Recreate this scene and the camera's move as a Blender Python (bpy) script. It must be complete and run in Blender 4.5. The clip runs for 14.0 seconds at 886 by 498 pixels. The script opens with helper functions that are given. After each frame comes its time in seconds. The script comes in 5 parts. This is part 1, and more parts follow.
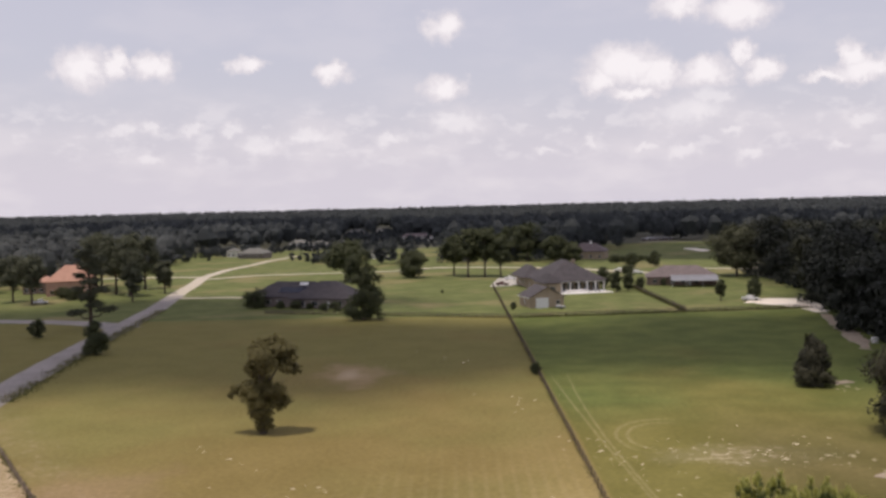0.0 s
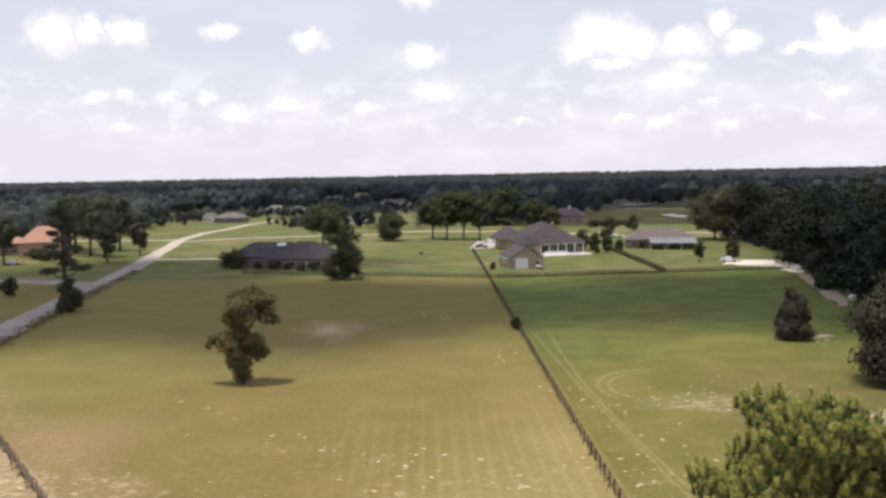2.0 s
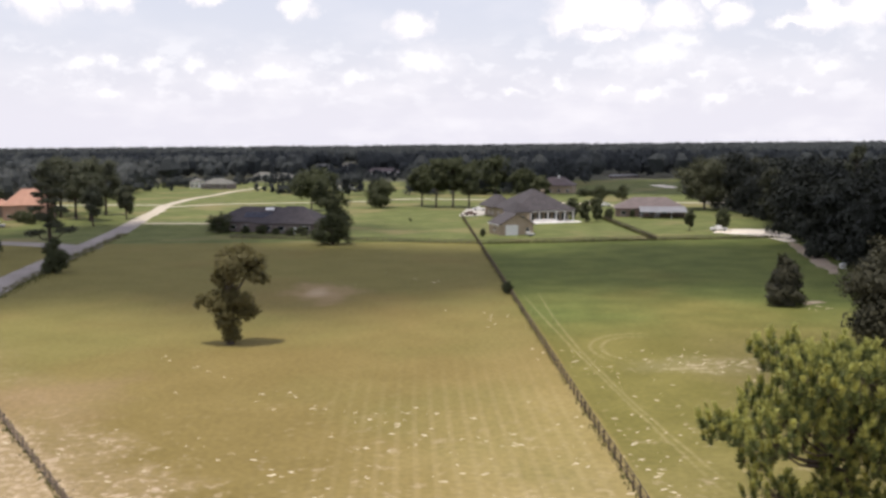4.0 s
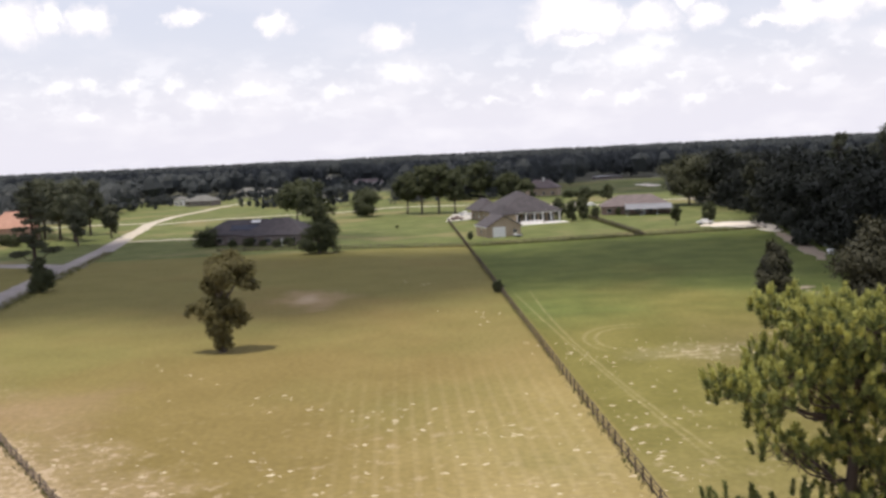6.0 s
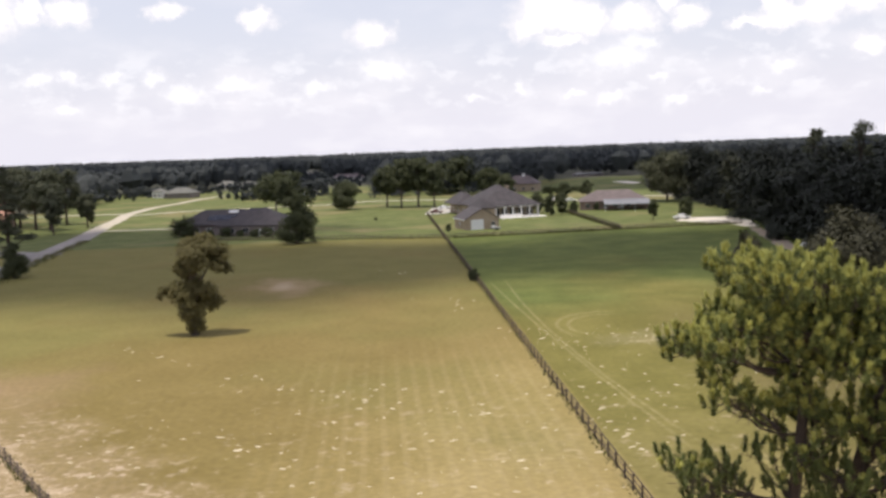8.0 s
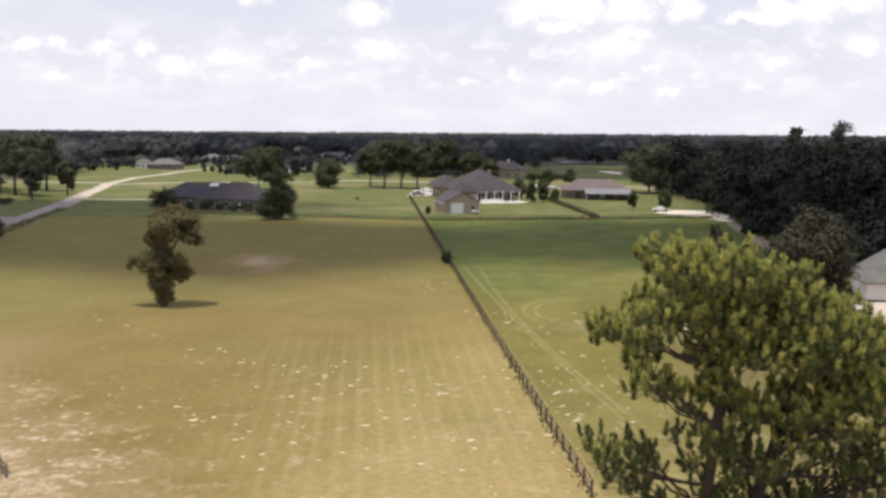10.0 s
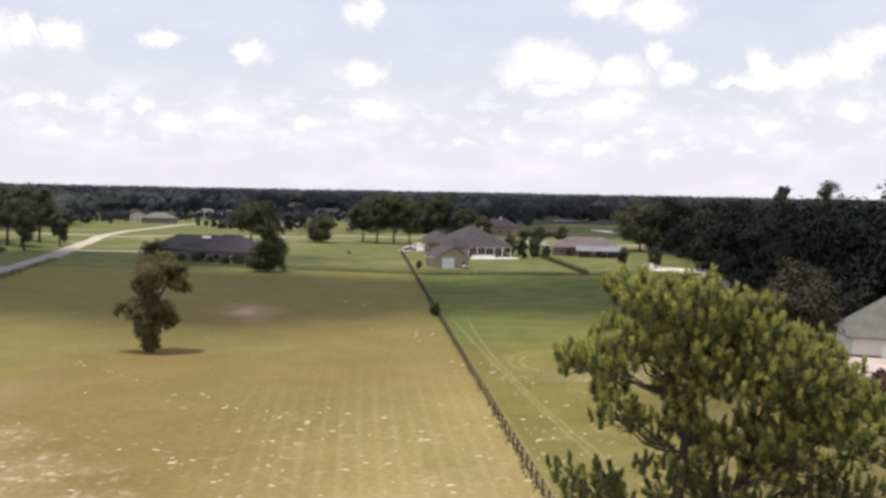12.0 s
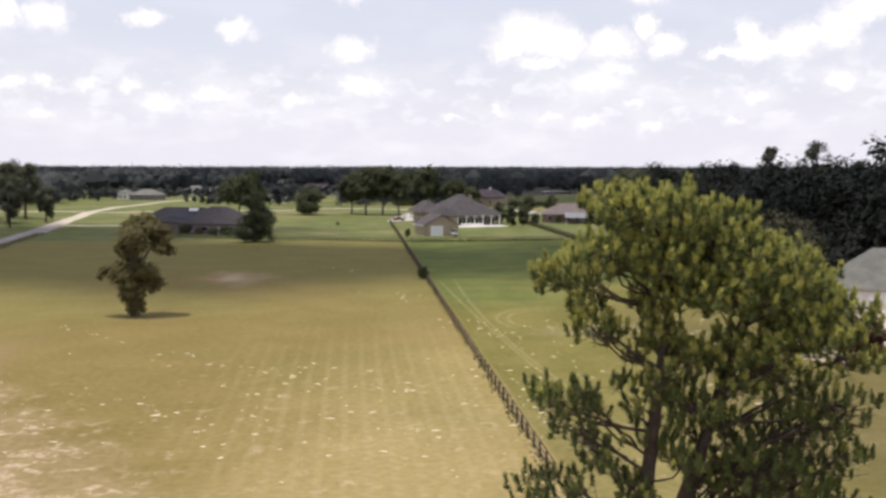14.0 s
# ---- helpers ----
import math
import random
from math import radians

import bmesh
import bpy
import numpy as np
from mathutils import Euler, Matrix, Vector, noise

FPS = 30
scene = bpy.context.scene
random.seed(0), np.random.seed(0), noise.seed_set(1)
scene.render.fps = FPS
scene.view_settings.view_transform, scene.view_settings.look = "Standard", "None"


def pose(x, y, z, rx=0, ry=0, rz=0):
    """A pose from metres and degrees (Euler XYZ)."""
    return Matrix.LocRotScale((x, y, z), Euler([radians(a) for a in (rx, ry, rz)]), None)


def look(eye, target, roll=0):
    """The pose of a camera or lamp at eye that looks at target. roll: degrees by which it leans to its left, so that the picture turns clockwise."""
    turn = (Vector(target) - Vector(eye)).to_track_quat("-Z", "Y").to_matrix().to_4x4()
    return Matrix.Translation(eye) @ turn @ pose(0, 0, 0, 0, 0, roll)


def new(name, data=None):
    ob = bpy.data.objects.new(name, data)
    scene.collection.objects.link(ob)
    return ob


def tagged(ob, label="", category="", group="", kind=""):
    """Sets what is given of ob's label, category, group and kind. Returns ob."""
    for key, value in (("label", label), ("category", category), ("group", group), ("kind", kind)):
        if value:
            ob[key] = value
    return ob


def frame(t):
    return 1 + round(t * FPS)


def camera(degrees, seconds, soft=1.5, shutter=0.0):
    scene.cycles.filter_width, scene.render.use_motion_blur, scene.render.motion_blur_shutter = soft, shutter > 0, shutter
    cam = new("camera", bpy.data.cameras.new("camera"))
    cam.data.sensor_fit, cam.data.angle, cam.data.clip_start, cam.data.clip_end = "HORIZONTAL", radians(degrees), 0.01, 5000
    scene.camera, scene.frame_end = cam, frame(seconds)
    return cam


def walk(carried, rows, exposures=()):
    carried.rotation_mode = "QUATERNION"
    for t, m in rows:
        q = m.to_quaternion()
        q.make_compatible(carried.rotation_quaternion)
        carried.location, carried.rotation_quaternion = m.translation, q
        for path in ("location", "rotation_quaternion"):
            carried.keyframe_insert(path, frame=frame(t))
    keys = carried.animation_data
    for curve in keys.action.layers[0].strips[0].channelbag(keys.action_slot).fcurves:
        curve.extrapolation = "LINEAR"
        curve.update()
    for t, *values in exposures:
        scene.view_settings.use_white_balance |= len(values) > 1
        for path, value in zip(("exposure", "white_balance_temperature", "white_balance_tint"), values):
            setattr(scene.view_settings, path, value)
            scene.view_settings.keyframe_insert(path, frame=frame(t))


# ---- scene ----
cam = camera(52.0, 14.0, soft=3.0)

# seconds, x, y, z, heading to the right, tilt up, lean
PATH = [
    (0.0, 1.879, -3.100, 35.288, -3.253, -2.902, -1.424),
    (0.5, 1.897, -3.377, 34.124, -2.812, -0.964, -1.746),
    (0.6, 1.879, -3.405, 33.875, -2.716, -0.463, -1.685),
    (0.7, 1.861, -3.433, 33.626, -2.620, 1.532, -1.624),
    (0.8, 1.843, -3.461, 33.377, -2.525, 3.922, -1.563),
    (0.9, 1.827, -3.398, 33.170, -2.597, 0.677, -1.885),
    (1.0, 1.811, -3.334, 32.962, -2.669, -1.992, -2.206),
    (1.1, 1.746, -3.125, 32.894, -2.706, -4.517, -1.957),
    (1.2, 1.681, -2.916, 32.827, -2.743, -5.861, -1.708),
    (1.3, 1.617, -2.708, 32.759, -2.780, -6.389, -1.458),
    (1.4, 1.552, -2.499, 32.691, -2.817, -6.495, -1.209),
    (1.5, 1.487, -2.290, 32.623, -2.855, -5.909, -0.959),
    (2.0, 1.117, -1.368, 32.030, -1.874, -4.845, -1.132),
    (2.5, 1.140, -0.765, 31.443, -1.576, -7.044, -1.198),
    (3.0, 1.191, -0.469, 31.112, -1.242, -7.942, -0.352),
    (3.2, 1.027, -0.328, 30.982, -1.238, -7.157, 0.442),
    (5.3, -0.277, 0.465, 28.878, -0.592, -6.533, -2.608),
    (5.5, -0.282, 0.475, 28.683, -0.376, -7.157, -2.487),
    (6.0, -0.223, 0.339, 28.467, -0.237, -6.076, -2.809),
    (6.5, 0.000, 0.000, 27.999, 0.041, -5.104, -2.398),
    (7.0, 0.138, 0.056, 27.640, 0.075, -5.201, -2.928),
    (7.5, 0.435, -0.143, 26.941, 0.396, -4.549, -2.605),
    (8.0, 0.721, -0.075, 26.538, 0.950, -6.260, -2.087),
    (8.2, 0.883, -0.189, 26.347, 1.345, -5.654, -1.819),
    (10.3, 3.081, -1.214, 26.501, 1.973, -7.443, 0.634),
    (10.5, 3.090, -1.333, 26.551, 2.184, -6.693, 0.677),
    (11.0, 3.223, -1.591, 26.357, 2.334, -5.503, 1.227),
    (11.5, 3.599, -1.921, 25.891, 2.274, -3.991, 1.754),
    (12.0, 4.007, -1.963, 25.227, 2.185, -3.643, 1.096),
    (12.5, 4.084, -1.690, 24.580, 2.647, -4.526, 2.122),
    (13.0, 4.686, -1.762, 24.114, 2.142, -7.429, -1.204),
    (13.5, 4.972, -1.826, 23.468, 2.704, -7.104, -0.453),
    (14.0, 4.915, -1.515, 22.509, 2.748, -5.154, 0.112),
]
EXPOSURES = [(0.0, -0.4, 6650, 15), (0.15, -0.38, 6650, 15), (0.4, -0.12, 6600, 12), (0.7, -0.12, 6600, 12), (0.9, -0.38, 6650, 15),
             (1.05, -0.36, 6650, 15), (1.3, -0.16, 6550, 11), (1.5, -0.1, 6500, 11), (2.5, 0.0, 6500, 10), (14.0, 0.0, 6500, 10)]


def flown(x, y, z, yaw, tilt, lean):
    a, b = radians(yaw), radians(tilt)
    way = Vector((math.sin(a) * math.cos(b), math.cos(a) * math.cos(b), math.sin(b)))
    eye = Vector((x, y, z))
    return look(eye, eye + way, lean)


walk(cam, [(t, flown(*row)) for t, *row in PATH], EXPOSURES)

# ---- sky and sun ----
SUN_EL, SUN_AZ = 79.5, -125.0      # azimuth from +y towards +x


class Nodes:
    """Short hand for building node trees."""

    def __init__(self, tree):
        self.tree = tree
        tree.nodes.clear()

    def add(self, kind, **inputs):
        node = self.tree.nodes.new(kind)
        for key, value in inputs.items():
            socket = node.inputs[int(key[1:])] if key[0] == "i" and key[1:].isdigit() else node.inputs[key.replace("_", " ")]
            if isinstance(value, bpy.types.NodeSocket):
                self.tree.links.new(value, socket)
            else:
                socket.default_value = value
        return node

    def math(self, op, a, b=0.0, c=0.0, clamp=False):
        node = self.add("ShaderNodeMath", i0=a, i1=b, i2=c)
        node.operation, node.use_clamp = op, clamp
        return node.outputs[0]

    def vec(self, op, a, b=(0, 0, 0)):
        node = self.add("ShaderNodeVectorMath", i0=a, i1=b)
        node.operation = op
        return node.outputs["Value"] if op in ("LENGTH", "DOT_PRODUCT", "DISTANCE") else node.outputs[0]

    def mix(self, fac, a, b):
        node = self.add("ShaderNodeMix", i0=fac)
        node.data_type = "RGBA"
        for value, socket in ((a, node.inputs[6]), (b, node.inputs[7])):
            if isinstance(value, bpy.types.NodeSocket):
                self.tree.links.new(value, socket)
            else:
                socket.default_value = (*value, 1.0)[:4]
        return node.outputs[2]

    def ramp(self, x, lo, hi):
        """0 at lo to 1 at hi, smooth."""
        node = self.add("ShaderNodeMapRange", i0=x, i1=lo, i2=hi, i3=0.0, i4=1.0)
        node.interpolation_type = "SMOOTHSTEP"
        return node.outputs[0]

    def noise(self, vector, scale, detail=4.0, rough=0.55):
        return self.add("ShaderNodeTexNoise", Vector=vector, Scale=scale, Detail=detail, Roughness=rough).outputs[0]


# cumulus seen over the fields: azimuth, elevation, half width, half height in degrees
CLOUDS = [
    (-20.7, 8.4, 1.35, 0.78), (-22.6, 8.6, 0.71, 0.89), (-15.0, 8.6, 1.14, 0.57), (-9.9, 8.2, 1.07, 0.64), (-2.9, 7.2, 1.28, 0.78), (8.2, 8.1, 2.57, 1.28),
    (6.6, 7.2, 1.35, 0.86), (10.1, 7.6, 1.35, 1.0), (8.9, 6.4, 1.71, 0.43), (13.0, 7.3, 1.78, 0.93), (15.2, 8.5, 0.78, 0.71), (16.3, 7.3, 1.07, 0.86),
    (21.2, 7.7, 0.71, 0.93), (21.7, 6.9, 1.78, 0.64), (23.6, 7.2, 1.5, 1.07), (19.8, 6.8, 1.28, 0.32), (25.9, 7.9, 1.5, 1.28), (27.2, 8.8, 1.35, 0.89),
    (26.2, 5.0, 1.14, 0.71), (-2.9, 10.9, 1.25, 0.89), (11.6, 11.4, 1.71, 0.71), (15.0, 10.9, 2.14, 0.93), (-24.5, 8.3, 1.5, 1.3),
]
# smaller, hazier puffs in the banks below them
PUFFS = [
    (21.6, 4.1, 1.21, 0.53), (20.5, 2.8, 0.8, 0.35), (12.0, 5.1, 2.57, 1.0), (13.3, 5.9, 1.43, 0.64), (14.4, 3.7, 0.86, 0.36), (11.7, 2.8, 1.18, 0.43),
    (15.3, 2.4, 1.07, 0.5), (9.4, 3.2, 1.0, 0.29), (-22.2, 4.7, 1.0, 0.46), (-20.8, 4.9, 0.64, 0.46), (-18.6, 4.8, 0.57, 0.5), (-15.9, 4.7, 0.71, 0.46),
    (-11.4, 4.4, 1.57, 0.78), (-6.3, 4.0, 1.07, 0.61), (-2.3, 5.0, 2.07, 0.78), (-21.0, 2.9, 1.25, 0.43), (-14.3, 3.8, 1.6, 0.71), (3.3, 3.1, 0.71, 0.25), (5.9, 3.5, 0.53, 0.39),
]


def build_sky():
    world = bpy.data.worlds.new("sky")
    world.use_nodes = True
    scene.world = world
    n = Nodes(world.node_tree)
    way = n.vec("NORMALIZE", n.add("ShaderNodeTexCoord").outputs["Generated"])
    sky = n.add("ShaderNodeTexSky")
    sky.sky_type, sky.sun_disc = "NISHITA", False
    sky.sun_elevation, sky.sun_rotation = radians(SUN_EL), radians(SUN_AZ)
    sky.air_density, sky.dust_density, sky.ozone_density = 1.0, 2.0, 1.5
    sep = n.add("ShaderNodeSeparateXYZ", Vector=way)
    el = n.math("MULTIPLY", n.math("ARCSINE", sep.outputs[2]), 57.2958)
    az = n.math("MULTIPLY", n.math("ARCTAN2", sep.outputs[0], sep.outputs[1]), 57.2958)
    warp = n.add("ShaderNodeTexNoise", Vector=way, Scale=34.0, Detail=6.0, Roughness=0.62)
    fine = n.add("ShaderNodeTexNoise", Vector=way, Scale=95.0, Detail=5.0, Roughness=0.6)
    shift = n.vec("ADD", n.vec("MULTIPLY", n.vec("SUBTRACT", warp.outputs["Color"], (0.5, 0.5, 0.5)), (2.6, 1.5, 0.0)),
                  n.vec("MULTIPLY", n.vec("SUBTRACT", fine.outputs["Color"], (0.5, 0.5, 0.5)), (1.1, 0.95, 0.0)))
    place = n.vec("ADD", n.add("ShaderNodeCombineXYZ", X=az, Y=el).outputs[0], shift)

    def nearest(rows):
        found = None
        for a, e, w, h in rows:
            d = n.vec("LENGTH", n.vec("MULTIPLY", n.vec("SUBTRACT", place, (a, e, 0)), (1 / w, 1 / h, 0)))
            found = d if found is None else n.math("MINIMUM", found, d)
        return found

    near, bank = nearest(CLOUDS), nearest(PUFFS)
    puff = n.math("MAXIMUM", n.math("MULTIPLY", n.ramp(near, 1.38, 0.72), 0.95), n.math("MULTIPLY", n.ramp(bank, 1.7, 0.35), 0.52))
    # thin scattered cloud everywhere, thicker low over the horizon
    flat = n.vec("MULTIPLY", way, (1.0, 1.0, 2.6))
    veil = n.ramp(n.noise(flat, 11.0, 4.0, 0.5), 0.42, 0.72)
    low = n.ramp(el, 9.0, 0.5)
    veil = n.math("MULTIPLY", veil, n.math("MULTIPLY_ADD", low, 0.5, 0.16))
    small = n.ramp(n.noise(n.vec("MULTIPLY", way, (1.0, 1.0, 1.9)), 30.0, 6.0, 0.58), 0.50, 0.66)
    small = n.math("MULTIPLY", small, n.math("MULTIPLY", n.ramp(el, 1.6, 3.4), n.ramp(el, 7.2, 5.0)))
    base = n.vec("SCALE", sky.outputs[0])
    base.node.inputs["Scale"].default_value = 0.15
    haze = n.mix(n.math("MULTIPLY_ADD", low, 0.27, 0.68), base, (0.895, 0.87, 0.965))
    tops = n.mix(n.ramp(n.math("ADD", n.math("MINIMUM", near, bank), n.math("MULTIPLY", fine.outputs[0], 0.5)), 1.25, 0.55), (0.97, 0.945, 1.0), (1.22, 1.2, 1.22))
    col = n.mix(veil, haze, (1.02, 0.99, 1.04))
    col = n.mix(n.math("MULTIPLY", small, 0.36), col, (1.16, 1.14, 1.17))
    col = n.mix(puff, col, tops)
    back = n.add("ShaderNodeBackground", Color=col, Strength=1.0)
    n.add("ShaderNodeOutputWorld", Surface=back.outputs[0])


build_sky()
sun_data = bpy.data.lights.new("sun", "SUN")
sun_data.energy, sun_data.angle, sun_data.color = 3.7, radians(1.2), (1.0, 0.93, 0.80)
sun = new("sun", sun_data)
a, b = radians(SUN_AZ), radians(SUN_EL)
sun.matrix_world = look((0, 0, 300), (-math.sin(a) * math.cos(b), -math.cos(a) * math.cos(b), 300 - math.sin(b)))


# ---- materials ----
def surface(name, one, two, scale, rough=0.85, bump=0.0, fine=8.0, metal=0.0, island=0.0, piece=0.0):
    """Two colours mottled at a coarse and a fine scale (per metre), with relief."""
    m = bpy.data.materials.new(name)
    m.use_nodes = True
    n = Nodes(m.node_tree)
    where = n.add("ShaderNodeNewGeometry")
    pos = where.outputs["Position"]
    coarse = n.noise(pos, scale, 5.0)
    grain = n.noise(pos, scale * fine, 4.0)
    f = n.math("ADD", n.math("MULTIPLY", n.ramp(coarse, 0.3, 0.7), 0.6), n.math("MULTIPLY", n.ramp(grain, 0.3, 0.7), 0.4))
    if island:
        f = n.math("ADD", f, n.math("MULTIPLY", n.math("SUBTRACT", where.outputs["Random Per Island"], 0.5), island), clamp=True)
    if piece:
        rnd = n.add("ShaderNodeObjectInfo").outputs["Random"]
        f = n.math("ADD", f, n.math("MULTIPLY", n.math("SUBTRACT", rnd, 0.5), piece), clamp=True)
    col = n.mix(f, one, two)
    bsdf = n.add("ShaderNodeBsdfPrincipled", Base_Color=col, Roughness=rough, Metallic=metal)
    if bump:
        b_ = n.add("ShaderNodeBump", Strength=bump, Distance=0.05, Height=grain)
        m.node_tree.links.new(b_.outputs[0], bsdf.inputs["Normal"])
    n.add("ShaderNodeOutputMaterial", Surface=bsdf.outputs[0])
    return m


def leafy(name, dark, light, scale=0.35, glow=0.25):
    """Foliage: leaves vary one by one and in clumps; a little light passes through."""
    m = bpy.data.materials.new(name)
    m.use_nodes = True
    n = Nodes(m.node_tree)
    where = n.add("ShaderNodeNewGeometry")
    f = n.math("ADD", n.math("MULTIPLY", n.ramp(n.noise(where.outputs["Position"], scale, 3.0), 0.3, 0.7), 0.55),
               n.math("MULTIPLY", where.outputs["Random Per Island"], 0.45))
    col = n.mix(f, dark, light)
    bsdf = n.add("ShaderNodeBsdfPrincipled", Base_Color=col, Roughness=0.6)
    bsdf.inputs["Specular IOR Level"].default_value = 0.25
    thin = n.add("ShaderNodeBsdfTranslucent", Color=col)
    both = n.add("ShaderNodeMixShader", i0=glow, i1=bsdf.outputs[0], i2=thin.outputs[0])
    n.add("ShaderNodeOutputMaterial", Surface=both.outputs[0])
    return m


def ground_material():
    m = bpy.data.materials.new("grass_ground")
    m.use_nodes = True
    n = Nodes(m.node_tree)
    pos = n.add("ShaderNodeNewGeometry").outputs["Position"]
    sep = n.add("ShaderNodeSeparateXYZ", Vector=pos)
    x, y = sep.outputs[0], sep.outputs[1]
    wide, mid, fine = n.noise(pos, 0.018, 4.0), n.noise(pos, 0.11, 5.0), n.noise(pos, 1.3, 5.0)
    # signed distance to the right of the long fence
    side = n.math("ADD", x, n.math("MULTIPLY_ADD", y, 0.0485, -19.9))
    ragged = n.math("ADD", side, n.math("MULTIPLY", n.math("SUBTRACT", mid, 0.5), 2.0))
    right = n.ramp(ragged, -0.4, 0.6)
    beyond = n.ramp(n.math("ADD", y, n.math("MULTIPLY", n.math("SUBTRACT", mid, 0.5), 3.0)), 276.0, 279.0)
    dry = n.mix(n.ramp(mid, 0.2, 0.8), (0.174, 0.132, 0.047), (0.208, 0.158, 0.060))
    pale = n.mix(n.ramp(mid, 0.2, 0.8), (0.258, 0.201, 0.080), (0.302, 0.238, 0.103))
    olive = n.mix(n.ramp(mid, 0.2, 0.8), (0.156, 0.140, 0.047), (0.188, 0.166, 0.058))
    # paler, sandier stubble towards the near end of the long fence
    worn_out = n.ramp(n.math("ADD", n.math("MULTIPLY_ADD", side, 0.026, n.math("MULTIPLY", y, -0.010)), n.math("MULTIPLY", wide, 0.9)), -1.30, -0.45)
    left_col = n.mix(n.ramp(n.math("ADD", wide, n.math("MULTIPLY", y, 0.0018)), 0.62, 0.92), n.mix(worn_out, dry, pale), olive)
    green = n.mix(n.ramp(mid, 0.3, 0.7), (0.088, 0.110, 0.031), (0.132, 0.150, 0.044))
    green_near = n.mix(n.ramp(mid, 0.3, 0.7), (0.140, 0.126, 0.036), (0.180, 0.159, 0.050))
    right_col = n.mix(n.ramp(n.math("ADD", wide, n.math("MULTIPLY", y, 0.004)), 0.97, 1.30), green_near, green)
    field = n.mix(right, left_col, right_col)
    # mown rows along the fence
    rows = n.math("SINE", n.math("MULTIPLY", n.math("ADD", side, n.math("MULTIPLY", n.noise(pos, 0.008, 1.0), 3.0)), 3.3))
    rows = n.math("MULTIPLY", n.ramp(rows, 0.1, 0.95), n.math("MULTIPLY", n.ramp(y, 135.0, 90.0), n.ramp(n.math("ADD", side, n.math("MULTIPLY", mid, 16.0)), -30.0, -10.0)))
    rows = n.math("MULTIPLY", rows, n.math("SUBTRACT", 1.0, right))
    field = n.mix(n.math("MULTIPLY", n.math("MULTIPLY", rows, n.ramp(n.noise(pos, 0.025, 2.0), 0.25, 0.5)), 0.15), field, (0.40, 0.32, 0.18))
    # wheel tracks beside the fence
    rub = n.math("MULTIPLY_ADD", n.ramp(fine, 0.35, 0.6), 0.20, 0.10)
    turn = n.vec("LENGTH", n.vec("MULTIPLY", n.vec("SUBTRACT", pos, (27.5, 131.0, 0.0)), (1.0, 0.75, 0.0)))
    arc = n.math("MULTIPLY", n.ramp(x, 31.0, 27.0), n.ramp(y, 122.0, 128.0))
    for radius in (6.4, 8.1):
        ring = n.ramp(n.math("ABSOLUTE", n.math("SUBTRACT", turn, n.math("MULTIPLY_ADD", mid, 0.8, radius - 0.4))), 0.5, 0.1)
        field = n.mix(n.math("MULTIPLY", n.math("MULTIPLY", ring, arc), rub), field, (0.40, 0.34, 0.19))
    for a2, a1, a0 in ((0.000277, -0.1215, 14.42), (0.000839, -0.2453, 21.9)):
        bend = n.math("MULTIPLY_ADD", n.math("MULTIPLY_ADD", y, a2, a1), y, a0)
        bend = n.math("ADD", n.math("SUBTRACT", side, bend), n.math("MULTIPLY", n.math("SUBTRACT", mid, 0.5), 0.7))
        track = n.math("MULTIPLY", n.ramp(n.math("ABSOLUTE", bend), 0.36, 0.06), n.math("MULTIPLY", n.ramp(y, 188.0, 165.0), n.ramp(y, 70.0, 90.0)))
        field = n.mix(n.math("MULTIPLY", track, rub), field, (0.40, 0.34, 0.19))
    lawn = n.mix(n.ramp(mid, 0.3, 0.7), (0.096, 0.113, 0.040), (0.142, 0.156, 0.058))
    lawn = n.mix(n.ramp(n.noise(pos, 0.03, 3.0), 0.5, 0.7), lawn, (0.20, 0.175, 0.085))
    col = n.mix(beyond, field, lawn)
    # bare ground: a brown patch in the field and pale sand by the near corner
    bare = n.vec("LENGTH", n.vec("MULTIPLY", n.vec("SUBTRACT", pos, (-28.5, 183.0, 0.0)), (0.12, 0.075, 0.0)))
    bare = n.ramp(n.math("ADD", bare, n.math("MULTIPLY", n.math("SUBTRACT", mid, 0.5), 2.6)), 1.2, 0.2)
    col = n.mix(n.math("MULTIPLY", bare, 0.65), col, (0.36, 0.26, 0.16))
    core = n.vec("LENGTH", n.vec("MULTIPLY", n.vec("SUBTRACT", pos, (-29.0, 183.5, 0.0)), (0.34, 0.17, 0.0)))
    core = n.ramp(n.math("ADD", core, n.math("MULTIPLY", n.math("SUBTRACT", mid, 0.5), 1.6)), 1.2, 0.3)
    col = n.mix(n.math("MULTIPLY", core, 0.6), col, (0.46, 0.36, 0.25))
    speckle = n.ramp(n.math("ADD", n.noise(pos, 0.55, 6.0, 0.7), n.math("MULTIPLY", n.math("SUBTRACT", mid, 0.5), 0.5)), 0.50, 0.64)
    corner = n.math("ADD", n.math("MULTIPLY", x, -0.78), n.math("MULTIPLY", y, -0.62))
    edge = n.ramp(n.math("ADD", corner, n.math("MULTIPLY", n.math("SUBTRACT", mid, 0.5), 13.0)), -32.0, -25.5)
    past = n.ramp(corner, -22.4, -21.0)
    along = n.math("ADD", n.math("MULTIPLY", x, 0.62), n.math("MULTIPLY", y, -0.78))
    drift = n.ramp(along, -112.0, -92.0)
    edge = n.math("MULTIPLY", edge, n.math("MAXIMUM", past, n.math("MULTIPLY_ADD", drift, 0.75, 0.25)))
    fold = n.math("ABSOLUTE", n.math("MULTIPLY_ADD", n.noise(pos, 0.13, 6.0, 0.62), 2.0, -1.0))
